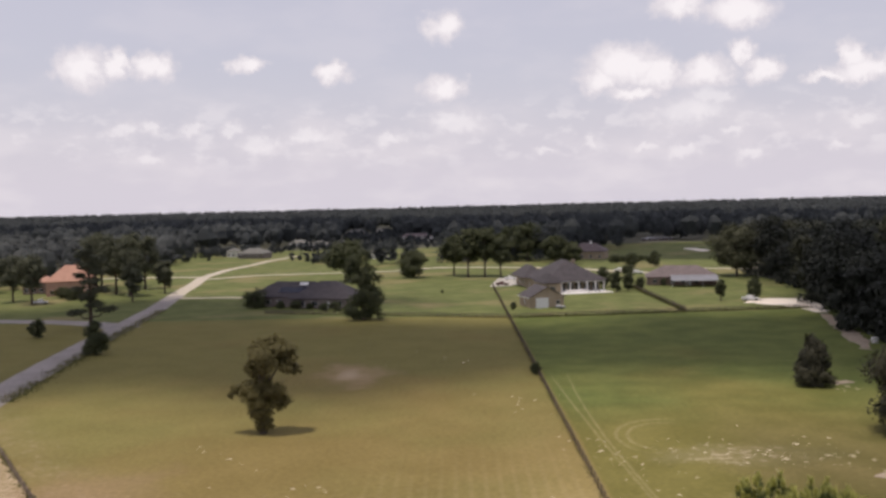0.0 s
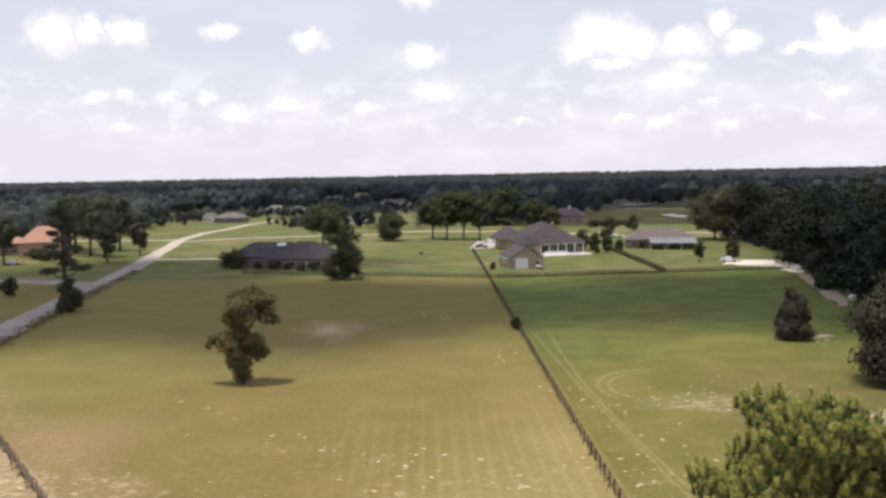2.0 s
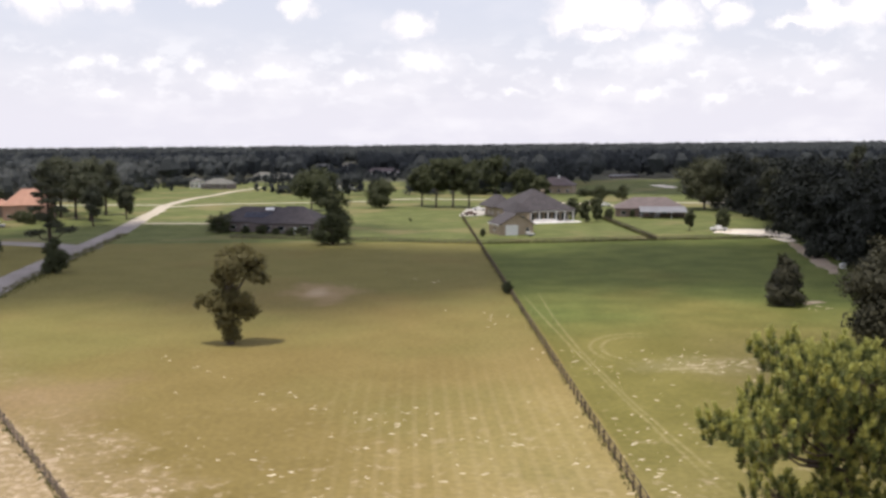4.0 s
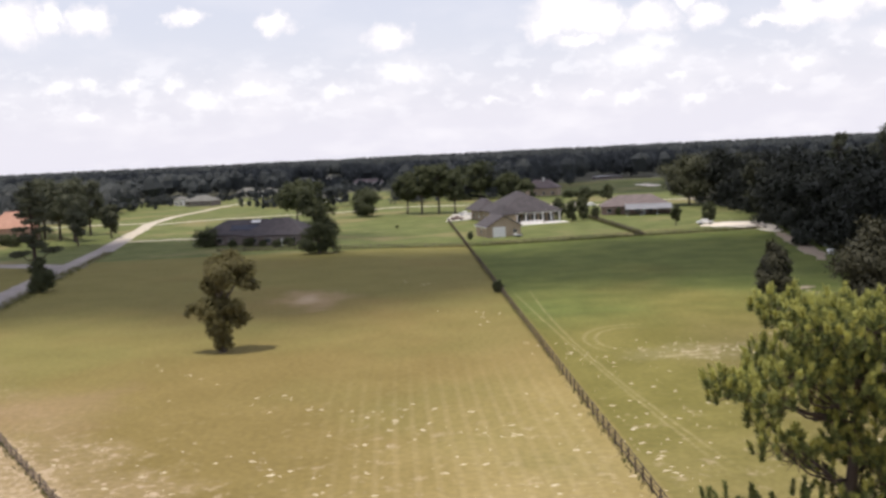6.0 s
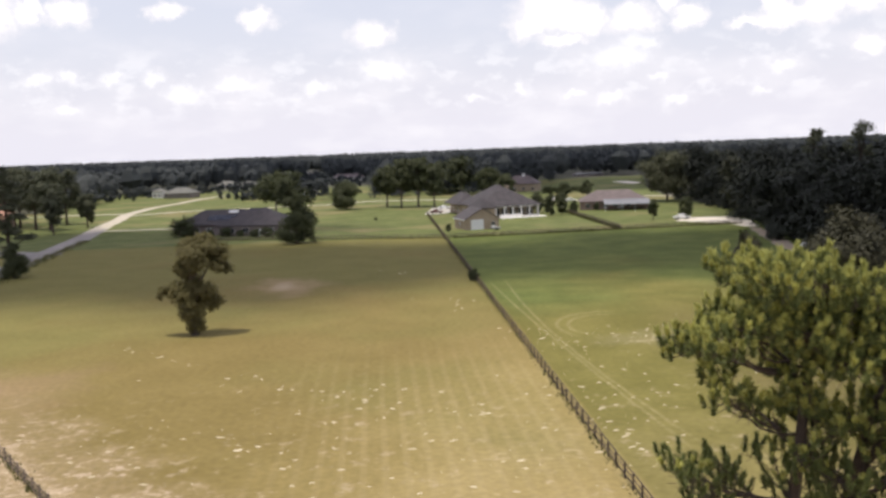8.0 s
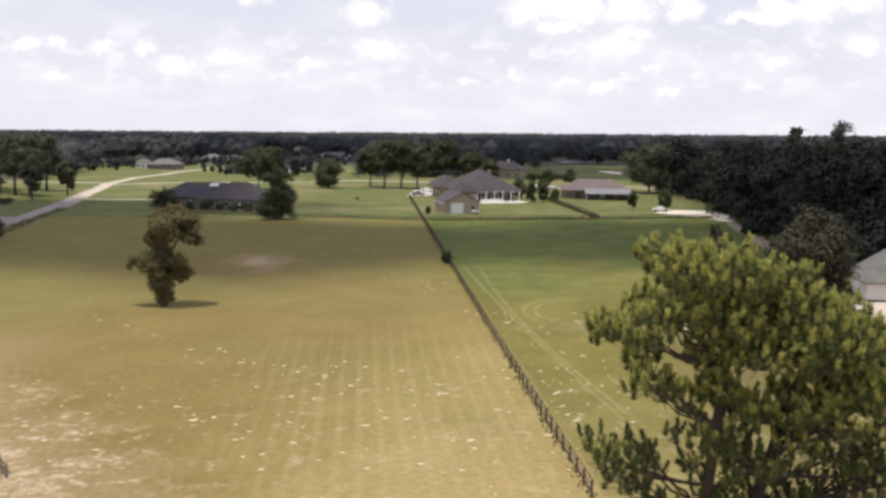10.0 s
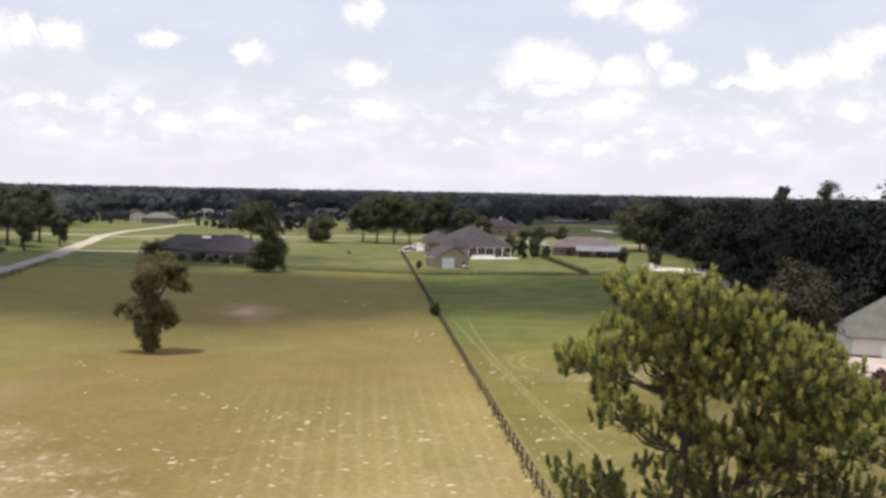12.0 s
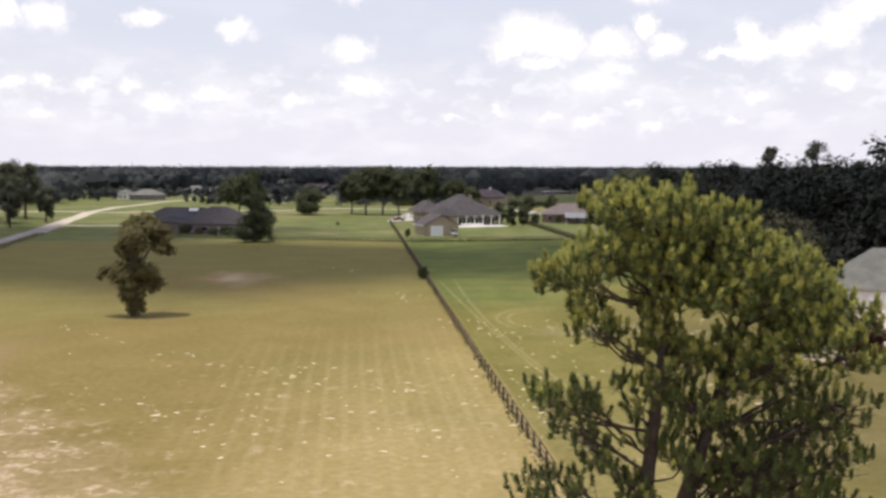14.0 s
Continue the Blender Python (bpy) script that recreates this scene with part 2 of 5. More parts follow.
    crest = n.math("MULTIPLY", n.ramp(fold, 0.085, 0.01), n.ramp(n.noise(pos, 0.8, 7.0, 0.75), 0.46, 0.60))
    rough_sand = n.ramp(n.noise(pos, 1.1, 7.0, 0.78), 0.47, 0.60)
    col = n.mix(n.math("MULTIPLY", edge, n.math("MULTIPLY_ADD", mid, 0.32, 0.08)), col, (0.34, 0.255, 0.17))
    col = n.mix(n.math("MULTIPLY", edge, n.math("MULTIPLY_ADD", past, 0.12, n.math("MULTIPLY", rough_sand, 0.11))), col, (0.50, 0.38, 0.29))
    col = n.mix(n.math("MULTIPLY", edge, n.math("MULTIPLY", n.math("MAXIMUM", crest, n.math("MULTIPLY", past, n.math("MULTIPLY", rough_sand, 0.65))), 0.5)), col, (0.68, 0.54, 0.43))
    blush = n.vec("LENGTH", n.vec("MULTIPLY", n.vec("SUBTRACT", pos, (-50.0, 106.0, 0.0)), (0.085, 0.075, 0.0)))
    blush = n.ramp(n.math("ADD", blush, n.math("MULTIPLY", n.math("SUBTRACT", mid, 0.5), 1.8)), 1.2, 0.2)
    col = n.mix(n.math("MULTIPLY", blush, 0.4), col, (0.30, 0.205, 0.13))
    thin = n.vec("LENGTH", n.vec("MULTIPLY", n.vec("SUBTRACT", pos, (36.0, 121.0, 0.0)), (0.075, 0.17, 0.0)))
    thin = n.ramp(n.math("ADD", thin, n.math("MULTIPLY", n.math("SUBTRACT", mid, 0.5), 1.6)), 1.2, 0.3)
    col = n.mix(n.math("MULTIPLY", thin, n.math("MULTIPLY_ADD", speckle, 0.6, 0.12)), col, (0.56, 0.47, 0.34))
    near = n.math("MULTIPLY", n.ramp(y, 120.0, 75.0), n.ramp(n.noise(pos, 0.35, 6.0, 0.72), 0.56, 0.68))
    col = n.mix(n.math("MULTIPLY", n.math("MULTIPLY", n.ramp(y, 100.0, 62.0), n.ramp(side, -32.0, -8.0)), n.math("MULTIPLY_ADD", mid, 0.35, 0.0)), col, (0.36, 0.27, 0.16))
    col = n.mix(n.math("MULTIPLY", near, 0.45), col, (0.5, 0.4, 0.28))
    # darker, browner grass near the pines
    worn = n.math("MULTIPLY", n.ramp(n.math("ADD", x, n.math("MULTIPLY", n.math("SUBTRACT", mid, 0.5), 14.0)), 27.0, 42.0), n.ramp(y, 158.0, 112.0))
    col = n.mix(n.math("MULTIPLY", worn, 0.75), col, n.mix(n.ramp(mid, 0.3, 0.7), (0.095, 0.082, 0.030), (0.145, 0.115, 0.052)))
    shade = n.math("MULTIPLY_ADD", n.ramp(fine, 0.25, 0.75), 0.24, 0.88)
    col = n.vec("MULTIPLY", col, n.add("ShaderNodeCombineXYZ", X=shade, Y=shade, Z=shade).outputs[0])
    bsdf = n.add("ShaderNodeBsdfPrincipled", Base_Color=col, Roughness=0.95)
    bsdf.inputs["Specular IOR Level"].default_value = 0.1
    rough = n.add("ShaderNodeBump", Strength=0.45, Distance=0.12, Height=n.noise(pos, 3.0, 6.0, 0.7))
    m.node_tree.links.new(rough.outputs[0], bsdf.inputs["Normal"])
    n.add("ShaderNodeOutputMaterial", Surface=bsdf.outputs[0])
    return m


GRASS = ground_material()
ASPHALT = surface("worn_asphalt", (0.200, 0.178, 0.168), (0.315, 0.282, 0.265), 0.12, 0.9, 0.3)
GRAVEL = surface("pale_gravel", (0.36, 0.31, 0.25), (0.55, 0.49, 0.41), 0.3, 0.95, 0.4)
SAND = surface("white_sand", (0.60, 0.52, 0.43), (0.84, 0.78, 0.70), 0.35, 0.95, 0.3)
DAB = surface("dry_sand", (0.46, 0.385, 0.265), (0.72, 0.63, 0.48), 0.6, 0.95, 0.3)
DUST = surface("dull_sand", (0.22, 0.175, 0.125), (0.40, 0.325, 0.25), 0.35, 0.95, 0.3)
DRIVE = surface("pinkish_concrete", (0.42, 0.34, 0.30), (0.56, 0.47, 0.42), 0.3, 0.9, 0.1)
PAD = surface("worn_concrete", (0.34, 0.32, 0.29), (0.48, 0.45, 0.41), 0.4, 0.85, 0.1)
CONCRETE = surface("white_concrete", (0.68, 0.66, 0.64), (0.82, 0.80, 0.78), 0.4, 0.8, 0.1)
WOOD_DARK = surface("dark_fence_board", (0.046, 0.032, 0.027), (0.120, 0.088, 0.074), 1.2, 0.8, 0.3, 12.0, piece=0.5)
WOOD_WORN = surface("weathered_brown_board", (0.085, 0.062, 0.050), (0.19, 0.145, 0.118), 1.2, 0.85, 0.3, 12.0, piece=0.5)
BARK = surface("pine_bark", (0.036, 0.027, 0.022), (0.098, 0.070, 0.054), 1.5, 0.95, 0.8, 7.0)
BARK_GREY = surface("grey_bark", (0.06, 0.05, 0.04), (0.14, 0.115, 0.09), 1.2, 0.95, 0.6, 7.0)
SHINGLE_BROWN = surface("brown_grey_shingle", (0.037, 0.032, 0.037), (0.073, 0.063, 0.069), 0.5, 0.9, 0.5, 9.0, piece=0.5)
SHINGLE_DARK = surface("dark_grey_shingle", (0.032, 0.031, 0.037), (0.066, 0.061, 0.070), 0.5, 0.9, 0.5, 9.0, piece=0.5)
SHINGLE_PALE = surface("pale_grey_shingle", (0.105, 0.105, 0.098), (0.175, 0.170, 0.158), 0.5, 0.9, 0.5, 9.0)
ROSE = surface("dusty_rose_shingle", (0.105, 0.083, 0.084), (0.17, 0.135, 0.135), 0.5, 0.9, 0.5)
TERRACOTTA = surface("orange_tile", (0.34, 0.175, 0.125), (0.46, 0.255, 0.19), 0.4, 0.8, 0.5, 9.0)
METAL_ROOF = surface("pale_metal_sheet", (0.17, 0.17, 0.185), (0.26, 0.26, 0.28), 0.25, 0.5, 0.1, 6.0, metal=0.3)
STUCCO = surface("tan_stucco", (0.30, 0.235, 0.165), (0.40, 0.32, 0.235), 0.4, 0.9, 0.3)
STUCCO_GREY = surface("grey_brown_brick", (0.16, 0.13, 0.125), (0.25, 0.21, 0.20), 0.5, 0.9, 0.3)
STUCCO_WHITE = surface("white_stucco", (0.62, 0.60, 0.58), (0.76, 0.74, 0.72), 0.3, 0.9, 0.2)
STUCCO_PINK = surface("rosy_brick", (0.19, 0.135, 0.112), (0.28, 0.20, 0.165), 0.5, 0.9, 0.3)
SALMON = surface("salmon_stucco", (0.42, 0.255, 0.195), (0.52, 0.335, 0.265), 0.4, 0.9, 0.3)
WEEDS = leafy("rank_grass", (0.075, 0.082, 0.030), (0.17, 0.16, 0.062), 0.5, 0.3)
WHITE = surface("white_paint", (0.72, 0.72, 0.71), (0.82, 0.82, 0.81), 0.6, 0.55)
GLASS = surface("dark_window_glass", (0.015, 0.018, 0.022), (0.03, 0.035, 0.04), 0.3, 0.08)
SOLAR = surface("dark_solar_panel", (0.015, 0.018, 0.035), (0.03, 0.035, 0.06), 0.3, 0.25)
TRUCK_PAINT = surface("white_vehicle_paint", (0.66, 0.66, 0.66), (0.78, 0.78, 0.78), 0.4, 0.3)
DARK_PAINT = surface("dark_red_paint", (0.06, 0.018, 0.016), (0.10, 0.03, 0.026), 0.4, 0.3)
RUBBER = surface("black_rubber", (0.012, 0.012, 0.012), (0.03, 0.03, 0.03), 2.0, 0.8)
# Dark and light needles put each tuft's shaded base and sunlit top into colour.
NEEDLE = leafy("shaded_old_pine_needles", (0.052, 0.070, 0.026), (0.23, 0.26, 0.088), 1.7, 0.20)
NEEDLE_TIP = leafy("sunlit_young_pine_needles", (0.20, 0.212, 0.064), (0.60, 0.592, 0.18), 1.7, 0.30)
LEAF = leafy("oak_leaves", (0.048, 0.058, 0.028), (0.092, 0.100, 0.046), 0.3, 0.35)
LEAF_GREY = leafy("grey_green_leaves", (0.028, 0.028, 0.016), (0.056, 0.053, 0.028), 0.3, 0.15)
LEAF_DRY = leafy("olive_leaves", (0.090, 0.080, 0.032), (0.190, 0.166, 0.068), 0.3, 0.4)
LEAF_PALE = leafy("pale_oak_leaves", (0.050, 0.054, 0.030), (0.096, 0.097, 0.052), 0.3, 0.35)
LEAF_PINE = leafy("dark_pine_foliage", (0.058, 0.066, 0.043), (0.118, 0.122, 0.074), 0.3, 0.35)
# Distance haze is put into these two base colours, lifted and blued.
FAR_WOODS = leafy("haze_tinted_pine_woods", (0.060, 0.068, 0.072), (0.084, 0.094, 0.097), 0.02, 0.5)
LEFT_WOODS = leafy("haze_tinted_garden_trees", (0.088, 0.096, 0.098), (0.122, 0.130, 0.128), 0.02, 0.5)
# Leaf litter, with the shade between the trees put into the colour.
FLOOR = surface("shaded_forest_floor", (0.034, 0.035, 0.020), (0.070, 0.066, 0.036), 0.05, 0.95, 0.3)
# Darker than leaves are: the wood's cloud shade is put into this colour.
WOODS = leafy("shaded_wood_foliage", (0.017, 0.020, 0.015), (0.023, 0.027, 0.018), 0.06, 0.08)
CLOUD = surface("cloud_white", (0.78, 0.78, 0.80), (0.86, 0.86, 0.86), 0.01, 1.0)
OAK_DIM = leafy("dull_oak_leaves", (0.034, 0.036, 0.022), (0.060, 0.062, 0.035), 0.08, 0.2)
LEAF_RED = leafy("reddish_shrub_leaves", (0.05, 0.022, 0.014), (0.11, 0.05, 0.03), 0.5)


# ---- mesh helpers ----
def part(name, bm, material, parent=None, label=""):
    me = bpy.data.meshes.new(name)
    bm.to_mesh(me)
    bm.free()
    me.materials.append(material)
    ob = new(name, me)
    if parent is not None:
        ob.parent = parent
    if label:
        ob["label"] = label
    return ob


def thing(name, place, turn, label, category, group="", kind=""):
    ob = new(name)
    ob.matrix_world = pose(place[0], place[1], place[2] if len(place) > 2 else 0.0, 0, 0, turn)
    return tagged(ob, label, category, group, kind)


def cards(name, verts, sides, material, parent=None):
    """A mesh of loose small faces from an array of corners, each with the same number of sides."""
    verts = np.asarray(verts, dtype=np.float32).reshape(-1, 3)
    count = len(verts) // sides
    me = bpy.data.meshes.new(name)
    me.vertices.add(len(verts))
    me.vertices.foreach_set("co", verts.ravel())
    me.loops.add(len(verts))
    me.loops.foreach_set("vertex_index", np.arange(len(verts), dtype=np.int32))
    me.polygons.add(count)
    me.polygons.foreach_set("loop_start", np.arange(0, len(verts), sides, dtype=np.int32))
    me.update(calc_edges=True)
    me.materials.append(material)
    ob = new(name, me)
    if parent is not None:
        ob.parent = parent
    return ob


def box(bm, x0, x1, y0, y1, z0, z1, bevel=0.0):
    made = bmesh.ops.create_cube(bm, size=1.0, matrix=Matrix.Translation(((x0 + x1) / 2, (y0 + y1) / 2, (z0 + z1) / 2))
                                 @ Matrix.Diagonal((x1 - x0, y1 - y0, z1 - z0, 1)))
    if bevel:
        edges = list({e for v in made["verts"] for e in v.link_edges})
        bmesh.ops.bevel(bm, geom=edges, offset=bevel, segments=1, affect="EDGES")


def boxes(*rows, bevel=0.0):
    bm = bmesh.new()
    for r in rows:
        box(bm, *r, bevel=bevel)
    return bm


def tube(bm, points, radii, sides=7):
    """A tapered, bent limb through points."""
    rings = []
    for i, (p, r) in enumerate(zip(points, radii)):
        p = Vector(p)
        ahead = Vector(points[min(i + 1, len(points) - 1)]) - Vector(points[max(i - 1, 0)])
        q = ahead.to_track_quat("Z", "Y")
        rings.append([bm.verts.new(p + q @ Vector((r * math.cos(k * 2 * math.pi / sides), r * math.sin(k * 2 * math.pi / sides), 0)))
                      for k in range(sides)])
    for one, two in zip(rings, rings[1:]):
        for k in range(sides):
            bm.faces.new((one[k], one[(k + 1) % sides], two[(k + 1) % sides], two[k]))
    bm.faces.new(rings[0][::-1])
    bm.faces.new(rings[-1])


def ribbon(points, widths, z, edge_wobble=0.0, seed=1, step=4.0):
    """A strip of ground along a line, with uneven edges."""
    rng = random.Random(seed)
    fine, wide = [], []
    for i in range(len(points) - 1):
        p, q = Vector(points[i]), Vector(points[i + 1])
        k = max(1, int((q - p).length / step))
        for j in range(k):
            fine.append(p.lerp(q, j / k))
            wide.append(widths[i] + (widths[i + 1] - widths[i]) * j / k)
    fine.append(Vector(points[-1]))
    wide.append(widths[-1])
    for _ in range(3):
        fine = [fine[0]] + [(fine[i - 1] + fine[i] * 2 + fine[i + 1]) / 4 for i in range(1, len(fine) - 1)] + [fine[-1]]
    bm = bmesh.new()
    rows = []
    for i, (p, w) in enumerate(zip(fine, wide)):
        d = (fine[min(i + 1, len(fine) - 1)] - fine[max(i - 1, 0)]).normalized()
        side = Vector((d.y, -d.x))
        rows.append([bm.verts.new((*(p + side * s * (w / 2 + rng.uniform(-1, 1) * edge_wobble)), z)) for s in (-1, 1)]
                    + [bm.verts.new((*(p + side * s * (w / 2 + 0.12)), -0.02)) for s in (-1, 1)])
    for a_, b_ in zip(rows, rows[1:]):
        bm.faces.new((a_[0], a_[1], b_[1], b_[0]))
        bm.faces.new((a_[2], a_[0], b_[0], b_[2]))
        bm.faces.new((a_[1], a_[3], b_[3], b_[1]))
    bmesh.ops.recalc_face_normals(bm, faces=bm.faces)
    return bm


def blot(points, z, wobble, seed, material, name):
    """A flat patch with an uneven outline round a rough polygon."""
    rng = random.Random(seed)
    bm = bmesh.new()
    ring = []
    for i, p in enumerate(points):
        p, q = Vector(p), Vector(points[(i + 1) % len(points)])
        k = max(2, int((q - p).length / 2.5))
        for j in range(k):
            s = p.lerp(q, j / k)
            ring.append(bm.verts.new((s.x + rng.uniform(-wobble, wobble), s.y + rng.uniform(-wobble, wobble), z)))
    face = bm.faces.new(ring)
    bmesh.ops.triangulate(bm, faces=[face])
    bmesh.ops.recalc_face_normals(bm, faces=bm.faces)
    return part(name, bm, material)


# ---- ground, roads, sand ----
def build_ground():
    bm = bmesh.new()
    rings = [0.0, 30, 60, 90, 130, 180, 250, 340, 460, 640, 900, 1300, 1900, 2800, 4000, 4900]
    sides = 72
    rows = []
    for r in rings[1:]:
        rows.append([bm.verts.new((r * math.cos(k * 2 * math.pi / sides), 120 + r * math.sin(k * 2 * math.pi / sides), 0)) for k in range(sides)])
    mid = bm.verts.new((0, 120, 0))
    for k in range(sides):
        bm.faces.new((mid, rows[0][k], rows[0][(k + 1) % sides]))
        for one, two in zip(rows, rows[1:]):
            bm.faces.new((one[k], two[k], two[(k + 1) % sides], one[(k + 1) % sides]))
    return tagged(part("ground", bm, GRASS), "mown dry grass field with greener pasture beyond a fence", "ground", kind="structure")


build_ground()
tagged(part("road", ribbon([(-84, 110), (-92, 150), (-100.5, 195), (-106, 228), (-111, 262), (-119, 312), (-129.5, 364)], [8, 8, 8, 8, 8, 7.5, 6.8], 0.03, 0.2), ASPHALT),
       "worn grey asphalt lane curving past the field", "road", kind="structure")
tagged(part("side_road", ribbon([(-109, 262), (-120, 273), (-138, 280), (-190, 292), (-260, 312)], [10, 9, 8, 7, 7], 0.025, 0.2, 7), ASPHALT),
       "grey asphalt side street leaving the lane", "road", kind="structure")
tagged(part("gravel_road", ribbon([(-129.1, 362), (-131.5, 372), (-138.5, 412), (-148, 455), (-151, 510), (-147, 545), (-146, 590), (-138, 640)], [6.8, 6.4, 6, 5.6, 5, 4.6, 4.2, 4], 0.035, 0.4, 2), GRAVEL),
       "pale sunlit gravel road running on towards the houses", "road", kind="structure")
for name, pts, wid, what in (
        ("driveway", [(-151, 457), (-181, 463), (-200, 461), (-260, 470)], 5.0, "pale sandy drive to the orange-roofed house"),
        ("driveway", [(-124, 350), (-108, 349.5), (-90, 348)], 3.6, "pale concrete drive to the grey ranch house"),
        ("dirt_track", [(-143, 443), (-121, 463), (-87, 468), (-50, 474)], 4.5, "sandy dirt track across the lawns"),
        ("gravel_lane", [(-50, 474), (-35, 491), (-18, 492), (14, 481), (40, 470), (62, 440), (92, 418)], 5.5, "sandy lane behind the big oaks")):
    tagged(part(name, ribbon(pts, [wid] * len(pts), 0.03, 0.3, 5), GRAVEL), what, "road", kind="structure")
tagged(blot([(-0.5, 373), (9, 376), (15, 386), (14, 420), (3, 414)], 0.04, 0.3, 3, PAD, "parking_pad"),
       "pale concrete parking pad beside the big house", "pavement", kind="structure")
tagged(blot([(83.5, 300), (91, 312), (106, 309), (105, 290), (101, 271), (97, 272), (96, 286), (90, 294)], 0.03, 1.0, 4, SAND, "sand_path"),
       "bare white sand at the edge of the wood", "sand", kind="structure")
tagged(blot([(97, 270), (99, 264), (95, 238), (91.5, 222), (86, 203), (84, 206), (88.5, 228), (93, 250)], 0.03, 0.8, 5, DUST, "sand_path"),
       "sandy track along the foot of the wood", "sand", kind="structure")
tagged(blot([(66, 112), (78, 107), (96, 110), (95, 132), (80, 138.6), (71.5, 140), (69, 126)], 0.04, 0.5, 7, DRIVE, "driveway"),
       "pale pinkish concrete driveway before the white house", "driveway", kind="structure")
tagged(blot([(131, 630), (140, 632), (144, 606), (140, 590), (134, 590), (133, 606)], 0.03, 1.5, 8, SAND, "sand_patch"),
       "pale bare sand on the far lawn", "sand", kind="structure")
tagged(part("sandy_lane", ribbon([(100, 452), (113, 447), (130, 443)], [5, 5, 5], 0.03, 0.5, 6), GRAVEL), "pale sandy lane behind the brick house", "road", kind="structure")
tagged(blot([(63, 168.5), (68, 170.5), (68.5, 168.5), (64, 166.5)], 0.03, 0.5, 9, DUST, "sand_patch"),
       "small pale sandy scrape in the pasture", "sand", kind="structure")
tagged(blot([(55, 98), (66, 104), (72, 116), (66, 128), (58, 118), (48, 112)], 0.03, 1.2, 6, DUST, "sand_yard"),
       "pale sandy yard in front of the white house", "sand", kind="structure")


# Dark sheets that hide lit grass in the gaps between trees.
for what, pts in (("dark sheet for litter and shade under the wood beside the pasture", [(94, 60), (87, 150), (90, 200), (97, 235), (104, 270), (109, 310), (118, 345), (116, 420), (128, 520), (172, 712), (500, 712), (500, 60)]),
                  ("dark sheet for litter and shade under the far woods", [(-520, 716), (500, 716), (2600, 3900), (-2600, 3900)]),
                  ("dark sheet for litter and shade under the trees beyond the road", [(-640, 380), (-250, 380), (-236, 478), (-206, 494), (-240, 712), (-640, 712)])):
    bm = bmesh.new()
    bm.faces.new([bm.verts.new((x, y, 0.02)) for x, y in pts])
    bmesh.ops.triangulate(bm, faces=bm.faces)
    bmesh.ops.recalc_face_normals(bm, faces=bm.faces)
    tagged(part("shaded_forest_floor", bm, FLOOR), what, "forest floor", kind="structure")


def sand_specks():
    """Small heaps of white sand thrown up over the field: one scatter."""
    rng = random.Random(7)
    spots = []
    for (x0, y0), (x1, y1), count, wide in (((-46, 131), (-23, 108), 14, 0.5), ((-23, 108), (-6, 95), 16, 2.0), ((-12, 98), (14, 86), 40, 3.0), ((-20, 84), (14, 76), 44, 7.0),
                                            ((-14, 72), (15, 68), 36, 5.0), ((14, 130), (22, 108), 26, 2.2), ((24, 122), (44, 122), 55, 5.0), ((42, 121), (60, 116), 36, 3.5),
                                            ((16, 100), (30, 88), 26, 6.0), ((2, 160), (10, 150), 12, 5.0), ((-22, 205), (-5, 200), 8, 8.0), ((-40, 96), (-24, 76), 24, 6.0),
                                            ((17, 92), (19, 70), 20, 1.2), ((63, 164), (66, 165), 10, 1.5), ((30, 70), (46, 100), 30, 8.0)):
        for _ in range(int(count * (1.35 if x0 >= 14 else 1.05))):
            k = rng.random()
            spots.append((x0 + (x1 - x0) * k + rng.gauss(0, wide), y0 + (y1 - y0) * k + rng.gauss(0, wide), rng.uniform(0.10, 0.44) ** 1.6 * 1.22))
    bm = bmesh.new()
    for x, y, r in spots:
        turn = rng.gauss(0, 0.35)
        top = bm.verts.new((x, y, 0.05 + r * 0.06))
        ring = []
        for k in range(9):
            a_ = k * 2 * math.pi / 9
            q = r * rng.uniform(0.6, 1.15)
            u, v = q * math.cos(a_) * 1.7, q * math.sin(a_) * 0.6
            ring.append(bm.verts.new((x + u * math.cos(turn) - v * math.sin(turn), y + u * math.sin(turn) + v * math.cos(turn), -0.01)))
        for k in range(9):
            bm.faces.new((top, ring[k], ring[(k + 1) % 9]))
    return tagged(part("sand_heaps", bm, DAB), "small heaps of white sand scattered over the grass", "sand", kind="stuff")


sand_specks()


